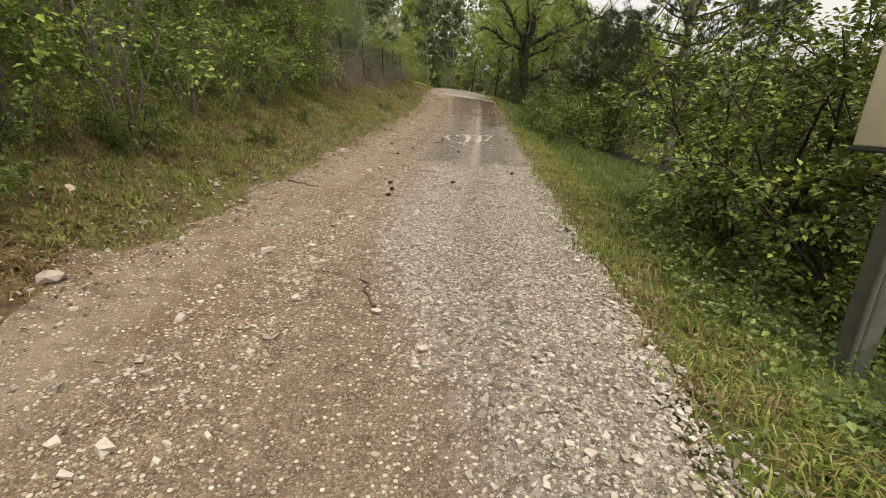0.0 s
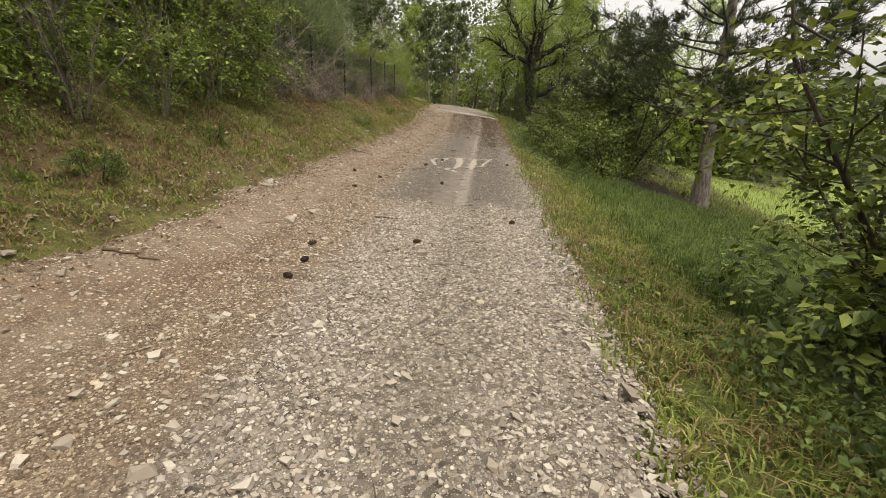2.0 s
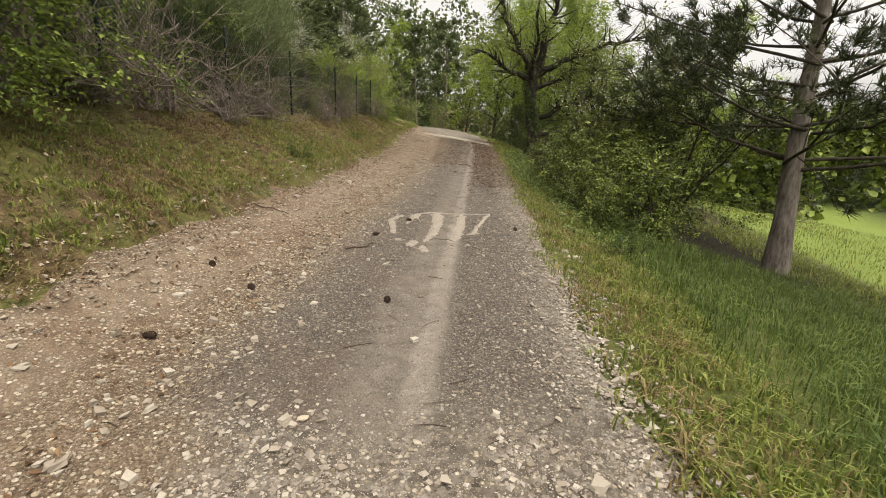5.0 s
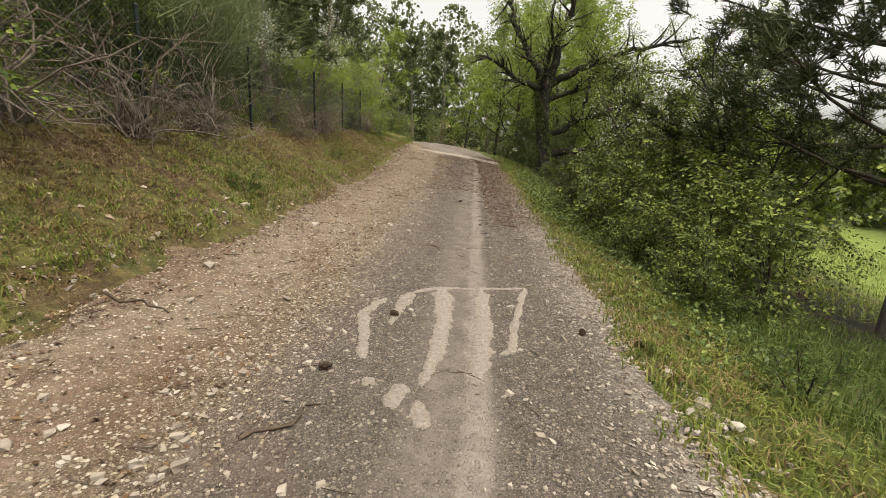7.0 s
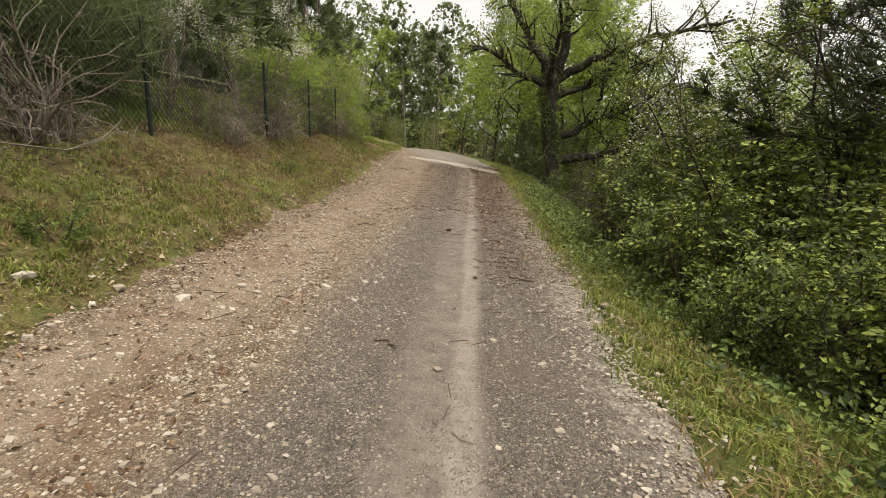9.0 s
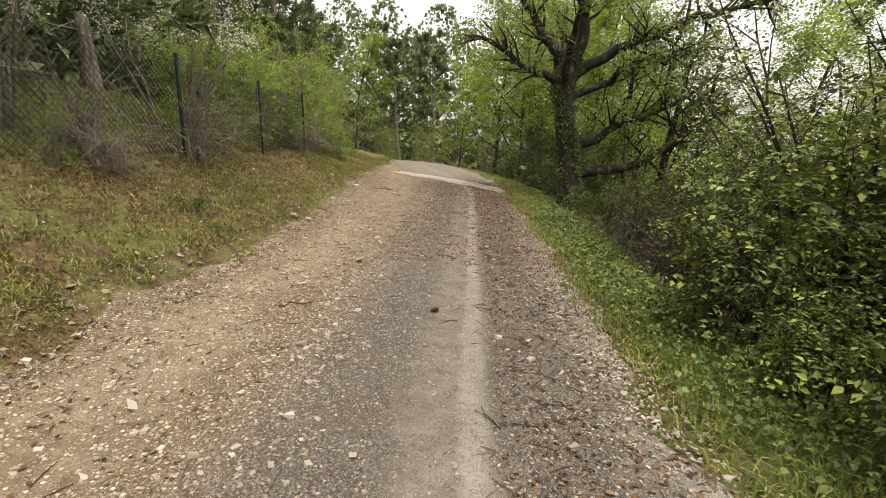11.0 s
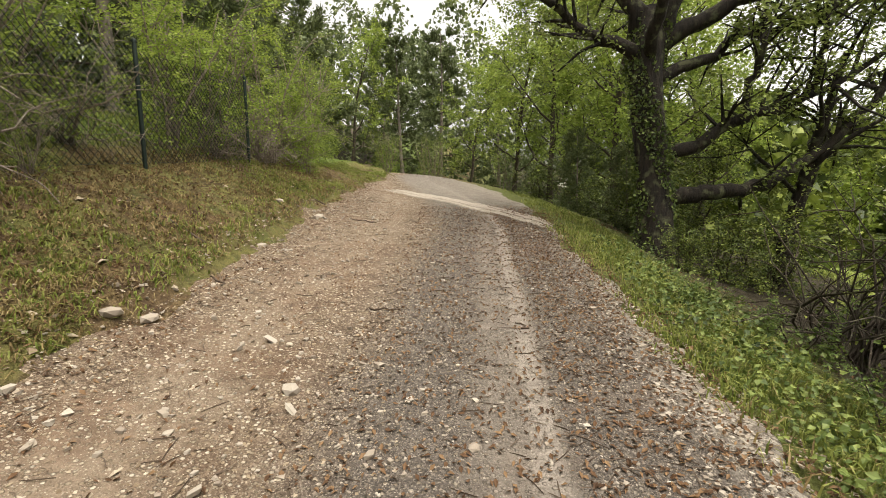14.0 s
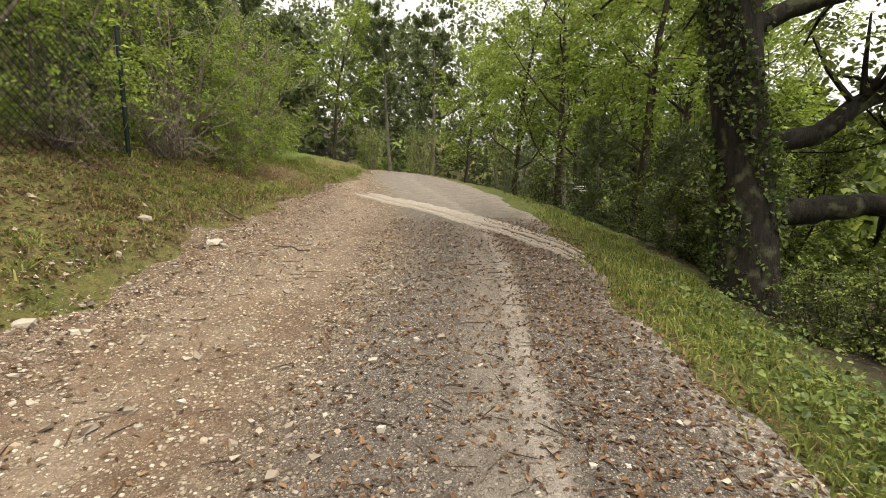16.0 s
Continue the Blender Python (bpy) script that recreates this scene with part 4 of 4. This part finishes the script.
ROCKS = [rock_mesh(s, f, STONE_PALE) for s, f in ((1, .45), (2, .55), (3, .4), (4, .6), (5, .5))]
ROCKS_TAN = [rock_mesh(s, f, STONE_TAN) for s, f in ((6, .5), (7, .45), (8, .6))]
for n, (x, y, s) in enumerate(((1.48, 7.4, .2), (-1.29, 7.18, .18), (-1.2, 7.55, .13), (-1.96, 8.2, .14), (-2.24, 10.75, .12), (-1.92, 13.3, .14), (-1.8, 15.6, .14), (-1.95, 15.75, .1), (-2.2, 15.5, .11),
        (-2.45, 15.05, .17), (.53, 15.5, .08), (.75, 18.4, .09), (-.02, 21.8, .09), (-1.07, 22.15, .14), (-2.5, 22.6, .2), (-2.3, 22.7, .16), (-2.56, 24.95, .18), (-2.56, 27.0, .2), (-3.1, 26.75, .17),
        (1.55, 12.4, .12), (1.62, 12.1, .14), (1.7, 11.9, .1), (-2.1, 5.1, .1), (-.8, 4.0, .08), (-1.5, 11.1, .11), (-1.75, 11.25, .12), (-1.05, 10.4, .1), (-2.0, 2.3, .22), (1.55, 16.4, .12), (1.0, 13.1, .07), (-1.4, 9.8, .1))):
    ob = tagged(new("stone", ROCKS[n % 5]), "pale weathered limestone lump lying on the track", "stone", "larger stones")
    ob.matrix_basis = pose(x, y, float(top(x, y)) + s * .08, 0, 0, n * 67) @ Matrix.Diagonal((s, s * .8, s, 1))


def cone_thing():
    """A pine cone: spirals of small scales round a core."""
    root, core, scales = new("pine_cone"), Geo(), Geo()
    t = np.linspace(0, 1, 7)
    add_tube(core, np.stack([t * .075, 0 * t, 0 * t + .02], 1), np.sin(np.pi * (.12 + .86 * t)) * .017, 8)
    piece("core", core, CONE, root)
    for j in range(46):
        f = (j + .5) / 46
        a = j * 2.4
        r = math.sin(math.pi * (.15 + .8 * f)) * .018
        p = np.array((f * .075, r * math.cos(a), .02 + r * math.sin(a)))
        out, ax = np.array((-.35, math.cos(a), math.sin(a))), np.array((0, -math.sin(a), math.cos(a)))
        v = np.array([p - ax * .005, p + ax * .005, p + ax * .006 + out * .008, p - ax * .006 + out * .008, p + out * .004 + (.004, 0, 0), p + out * .009 + (.003, 0, 0)])
        scales.add(v, [(0, 1, 2), (0, 2, 3), (0, 4, 1), (4, 5, 2), (4, 2, 1), (5, 4, 3), (4, 0, 3), (3, 2, 5)])
    piece("shell", scales, CONE, root, smooth=False)
    return root


cone = cone_thing()
for n, (x, y) in enumerate(((0, 6.92), (-.74, 6.08), (-.68, 5.72), (-.82, 6.6), (-1.02, 10.05), (-.55, 12.0), (-.02, 10.1), (-1.15, 9.2), (1.12, 12.9), (-.3, 12.9), (.95, 7.9), (-1.5, 10.4), (.05, 19.3))):
    m = pose(x, y, float(top(x, y)) + .002, 0, 0, n * 77)
    if n:
        copy_thing(cone, m)
    else:
        tagged(cone, "dark brown open pine cone lying on the gravel", "pine cone", "pine cones")
cone.matrix_basis = pose(0, 6.92, float(top(0, 6.92)) + .002)

rng = np.random.default_rng(8)
for n, (x, y, L, turn) in enumerate(((-.35, 2.9, .55, 110), (-.4, 7.7, .3, 5), (-1.75, 5.6, .35, 10), (-2.38, 23.65, .35, 140), (-1.96, 27.35, .5, 160), (-.55, 11.5, .4, 60), (.85, 17.0, .3, 140), (-.2, 15.3, .2, 130), (.05, 21.4, .22, 150), (.35, 23.4, .18, 120), (-.8, 23.5, .25, 10), (-1.9, 12.4, .45, 0), (-2.7, 11.6, .6, 20), (-3.2, 24.2, .9, 170), (-3.5, 28.2, 1.4, 165), (-1.2, 19.2, .3, 40), (1.9, 6.6, .5, 60))):
    t = np.linspace(-.5, .5, 7) * L
    a = radians(turn)
    bend = rng.normal(0, .025, 7)
    px, py = x + t * math.cos(a) - bend * math.sin(a), y + t * math.sin(a) + bend * math.cos(a)
    g = Geo()
    add_tube(g, np.stack([px, py, top(px, py) + .009], 1), np.linspace(.009, .004, 7) * (1 + L * .5), 5)
    tagged(piece("stick", g, TWIG), "thin dry brown stick lying on the ground", "stick", "fallen sticks")

# umbel flowers by the bend
g_stem = new("umbel_plant")
g = Geo()
add_tube(g, [(0, 0, -.03), (.02, 0, .4), (.03, .02, .8)], (.008, .006, .004), 5)
piece("stem", g, GRASS_DEEP, g_stem)
r = np.random.default_rng(3)
for dx, dz, s in ((.03, .82, .12), (-.12, .72, .09), (.15, .76, .1)):
    g = Geo()
    add_tube(g, [(.02, .01, .5), (dx, .02, dz)], (.004, .003), 4)
    piece("stem", g, GRASS_DEEP, g_stem)
    g = Geo()
    c = np.stack([r.uniform(-s, s, 60) + dx, r.uniform(-s, s, 60), r.uniform(0, .03, 60) + dz], 1)
    add_leaves(g, c, .03, r, 1.0, 2)
    piece("flower_head", g, BLOSSOM, g_stem, "flat white flower head", smooth=False)
plant(g_stem, [(2.35, 33.4, 1, 0), (2.15, 32.2, .8, 100), (2.6, 34.4, .9, 200)], "white umbel flower on a thin stem", "flower", "umbel flowers")

# bleached dead shrub in the meadow
dead = brush("dead_shrub", 77, 3.2, 2.2, 20, BARK_GREY, .1)
plant(dead, [(19.5, 36.5, 1, 0)], "bleached dead shrub standing in the meadow", "bush", "")

# ---------- uncountable stuff ----------
def stuff(name, geo, m, label, category, smooth=False):
    return tagged(piece(name, geo, m, smooth=smooth), label, category, kind="stuff")


rng = np.random.default_rng(101)


def tufts(n, each, area, wide):
    """Points gathered in tufts."""
    c = np.repeat(spread(rng, n, *area), each, 0)
    x, y = c[:, 0] + rng.normal(0, wide, len(c)), c[:, 1] + rng.normal(0, wide, len(c))
    return np.stack([x, y, top(x, y)], 1)


g = Geo()
c = np.concatenate([tufts(2600, 14, (-4.1, -2.38, -1, 33), .05), spread(rng, 26000, -4.1, -2.3, -1, 33)])
keep = np.sin(c[:, 0] * 3 + c[:, 1] * 1.3) + np.sin(c[:, 1] * 2.9) + rng.normal(0, .7, len(c)) > -.3
add_blades(g, c[keep], .055, rng, 1.7, .006)
stuff("dry_bank_grass", g, GRASS_DRY, "short dry straw-coloured grass on the bank", "grass")
g = Geo()
c = np.concatenate([tufts(2200, 16, (-4.1, -2.4, -1, 36), .045), spread(rng, 16000, -4.1, -2.4, -1, 36), tufts(420, 22, (-4.2, -2.5, 27.5, 38), .06)])
keep = np.sin(c[:, 0] * 2.2 + 1) + np.sin(c[:, 1] * 1.1 + 2) + rng.normal(0, .6, len(c)) > -.35
add_blades(g, c[keep], .065, rng, 1.3, .0065)
stuff("bank_grass", g, GRASS_GREEN, "green grass tufts along the bank", "grass")
g = Geo()
c = np.concatenate([tufts(1900, 18, (1.5, 2.5, -1, 36), .05), tufts(260, 14, (1.28, 1.55, -1, 30), .04), spread(rng, 22000, 1.42, 2.6, -1, 36)])
keep = (c[:, 0] - 1.35) * 2.2 + rng.normal(0, .55, len(c)) + .5 * np.sin(c[:, 1] * 1.7) > .3
add_blades(g, c[keep], .085, rng, .9, .006)
stuff("verge_grass", g, GRASS_GREEN, "bright green grass on the verge", "grass")
g = Geo()
c = np.concatenate([tufts(260, 16, (1.42, 2.2, -1, 16), .05), spread(rng, 2600, 1.38, 2.4, -1, 30)])
add_blades(g, c, .1, rng, 1.5, .005)
stuff("dry_verge_straws", g, GRASS_DRY, "dry bent straws among the verge grass", "grass")
g = Geo()
c = np.concatenate([tufts(700, 16, (2.6, 8.5, 7.0, 15.5), .1), spread(rng, 2500, 2.5, 4.0, 6.2, 9)])
add_blades(g, c, .24, rng, .7, .006)
stuff("tall_slope_grass", g, GRASS_DEEP, "tall lush grass on the slope under the pine", "grass")
g = Geo()
c = np.concatenate([spread(rng, 15000, 2.2, 9, 6.8, 16.5)])
add_blades(g, c, .17, rng, .8, .005)
stuff("slope_grass", g, GRASS_DEEP, "deep green grass on the open slope", "grass")
g = Geo()
c = spread(rng, 18000, -8.6, -4.3, 6, 34)
add_blades(g, c, .13, rng, .6, .008)
stuff("lawn_grass", g, GRASS_GREEN, "green grass behind the fence", "grass")
g = Geo()
c = np.concatenate([spread(rng, 16000, 8.5, 28, 15, 50, False), spread(rng, 2500, 7, 10, 12, 24, False)])
add_blades(g, c, .22, rng, .9, .012)
stuff("meadow_grass", g, GRASS_GREEN, "sunlit meadow grass below the pine", "grass")
g = Geo()
c = np.concatenate([spread(rng, 2600, 1.9, 3.2, .4, 5.5), spread(rng, 3600, 1.8, 2.7, 12.5, 27), spread(rng, 2400, 1.55, 2.3, 17.5, 25)])
add_leaves(g, c + np.stack([0 * c[:, 0], 0 * c[:, 0], rng.uniform(.02, .2, len(c))], 1), .045, rng, .85, 1.4)
stuff("ground_ivy", g, LEAF_IVY, "low ivy and nettle leaves covering the verge", "plant")
g = Geo()
c = np.concatenate([spread(rng, 12000, -4.3, -2.0, 0, 33), spread(rng, 9000, -4.0, -2.45, 20, 30), spread(rng, 2500, -2.4, -.9, 8, 30), spread(rng, 6000, .5, 1.7, 17, 30), spread(rng, 6500, -.9, 1.6, 21, 29.5), spread(rng, 2500, 2, 3.4, 15, 30), spread(rng, 900, 1.85, 2.35, 6.7, 7.7)])
add_leaves(g, c + (0, 0, .008), .04, rng, .5, 2.5)
stuff("leaf_litter", g, LITTER, "brown dead leaves and needles strewn about", "leaves")
g = Geo()
for x0, x1, y0, y1, n in ((-2.3, 1.4, 1, 28, 320), (-4.2, -2.3, 2, 32, 420), (.4, 1.5, 16, 27, 420), (-1.0, 1.3, 18.5, 28, 520), (-2.4, -.9, 10, 28, 420), (-4.0, -3.1, 11, 18.5, 800), (-4.0, -3.3, 19, 30, 500)):
    c = spread(rng, n, x0, x1, y0, y1)
    for p, a, L in zip(c, rng.uniform(0, 6.3, n), rng.uniform(.04, .2, n)):
        d = np.array((math.cos(a), math.sin(a), 0)) * L
        add_tube(g, [p - d * .5 + (0, 0, .005), p + rng.normal(0, .006, 3) * (1, 1, 0) + (0, 0, .007), p + d * .5 + (0, 0, .005)], (.003, .003, .002), 3)
stuff("twig_litter", g, TWIG, "small twigs and needles scattered on the track", "twigs")

# distant wooded hillsides, beyond the meadow and round the back
def far_woods(name, spots, size, m, label):
    g, rng = Geo(), np.random.default_rng(7)
    for x, y, h in spots:
        z = float(land(x, y)) - 1
        n = 800
        f = rng.uniform(0, 1, n) ** .8
        a = rng.uniform(0, 2 * np.pi, n)
        r = np.sqrt(np.clip(1 - f ** 2.2, 0, 1)) * h * .26 * rng.uniform(.3, 1.1, n) + .2
        c = np.stack([x + np.cos(a) * r, y + np.sin(a) * r, z + h * (.05 + .95 * f)], 1)
        add_leaves(g, c, size, rng, .8, .5)
    return stuff(name, g, m, label, "woods")


rng = np.random.default_rng(17)
spots = [(x + rng.uniform(-2, 2), 52 + (x - 20) * .35 + rng.uniform(-4, 4) + row * 6, rng.uniform(8, 12)) for row in (0, 1, 2) for x in range(14, 110, 6)]
far_woods("valley_woods", spots, .9, LEAF_BUSH, "dark woods across the meadow")
spots = [(x + rng.uniform(-2, 2), 60 + rng.uniform(-3, 3) + row * 7, rng.uniform(12, 15.5)) for row in (0, 1) for x in np.arange(-26, 20, 2.2)]
far_woods("hill_woods", spots, .42, LEAF_BROOM, "dark pine woods beyond the bend")
spots = [(-16 - row * 5 + rng.uniform(-1.5, 1.5), y + rng.uniform(-1.5, 1.5), rng.uniform(9, 12)) for row in (0, 1) for y in range(-12, 62, 4)]
far_woods("bank_woods", spots, .7, NEEDLE_HAZY, "dark pine woods up the bank")
spots = [(x, -16 + rng.uniform(-3, 3), rng.uniform(6, 9)) for x in list(range(-14, -4, 4)) + list(range(5, 26, 5))]
far_woods("woods_behind", spots, .6, LEAF_HEDGE, "leafy woods where the track comes from")

# ---------- gravel ----------
rng = np.random.default_rng(202)


def chips(name, n, area, size, m, label, test=None, lift=.25, blocky=False):
    c = spread(rng, n, *area)
    if test is not None:
        c = c[test(c[:, 0], c[:, 1]) > rng.uniform(0, 1, len(c))]
    s = size * rng.lognormal(0, .38, len(c))
    g = Geo()
    add_chips(g, c + np.stack([0 * s, 0 * s, s * lift * .5], 1), s, rng, .55, *((CUBE, CUBE_F) if blocky else (OCTA, OCTA_F)))
    return tagged(piece(name, g, m, smooth=False), label, "gravel", kind="stuff")


def in_gravel(x, y):
    return np.clip((x - (.55 - 1.1 * np.clip((y - .5) / 3.7, 0, 1))) * 3 + .4, 0, 1) * np.clip((9.0 - y) * 1.2, 0, 1) * (.35 + .65 * (np.abs(x - .45) > .25))


def in_earth(x, y):
    return np.clip((-.35 - x) * 2.5, 0, 1) * (.6 + .4 * (np.abs(x + 1.6) > .35))


def in_tar(x, y):
    return np.clip((x + .9) * 2.5, 0, 1) * np.clip((y - 8.3) * 1.2, 0, 1) * (.2 + .8 * (np.abs(x - .22) > .3))


chips("crushed_gravel", 50000, (-.8, 1.5, -1, 9.4), .019, STONE_GREY, "pale grey crushed gravel covering the track", in_gravel)
chips("coarse_gravel", 5600, (-.6, 1.5, 0, 9), .026, STONE_PALE, "larger pale crushed stones in the gravel", in_gravel, .25, True)
chips("earth_gravel", 48000, (-2.6, -.2, -.5, 28), .015, STONE_TAN, "small tan stones in the earth", in_earth)
chips("earth_stones", 4600, (-2.6, -.4, 0, 30), .03, STONE_PALE, "pale stones loose in the earth", in_earth, .25, True)
chips("asphalt_chips", 30000, (-1.0, 1.4, 8, 28), .012, STONE_DULL, "small pale chips on the old asphalt", in_tar)
chips("asphalt_stones", 2600, (-1.0, 1.4, 8, 30), .024, STONE_PALE, "pale stones loose on the old asphalt", in_tar, .25, True)
chips("edge_gravel", 17000, (.95, 1.75, 9, 24.5), .019, STONE_PALE, "pale loose gravel along the road edge", lambda x, y: np.clip(1.15 - np.abs(across(x, y) - 1.34) * 2.4, 0, 1) * (.7 + .3 * np.sin(y * 1.9) * np.sin(y * .83 + x * 3)), .25, True)
chips("verge_gravel", 8000, (1.25, 2.0, -1, 12), .024, STONE_GREY, "loose gravel strewn into the verge grass", lambda x, y: np.clip(1.15 - np.abs(across(x, y) - 1.4) * 2.2, 0, 1) ** 2, .25, True)
chips("bank_pebbles", 900, (-3.6, -2.3, 0, 32), .04, STONE_TAN, "stones scattered on the bank")
# the nearest larger stones, singly
count = 0
for x, y, kind in zip(rng.uniform(-2.2, 1.4, 420), rng.uniform(1.2, 27, 420), rng.integers(0, 8, 420)):
    if y > 9 and x > -.7 and rng.uniform() < .65 or count >= 290:
        continue
    count += 1
    ob = new("stone", (ROCKS + ROCKS_TAN)[kind])
    s = rng.uniform(.03, .065) * (.7 if x > -.7 and y > 9 else 1)
    ob.matrix_basis = pose(x, y, float(top(x, y)) + s * .1, 0, 0, rng.uniform(0, 360)) @ Matrix.Diagonal((s, s * rng.uniform(.6, 1), s * rng.uniform(.7, 1.2), 1))
    ob.parent = road
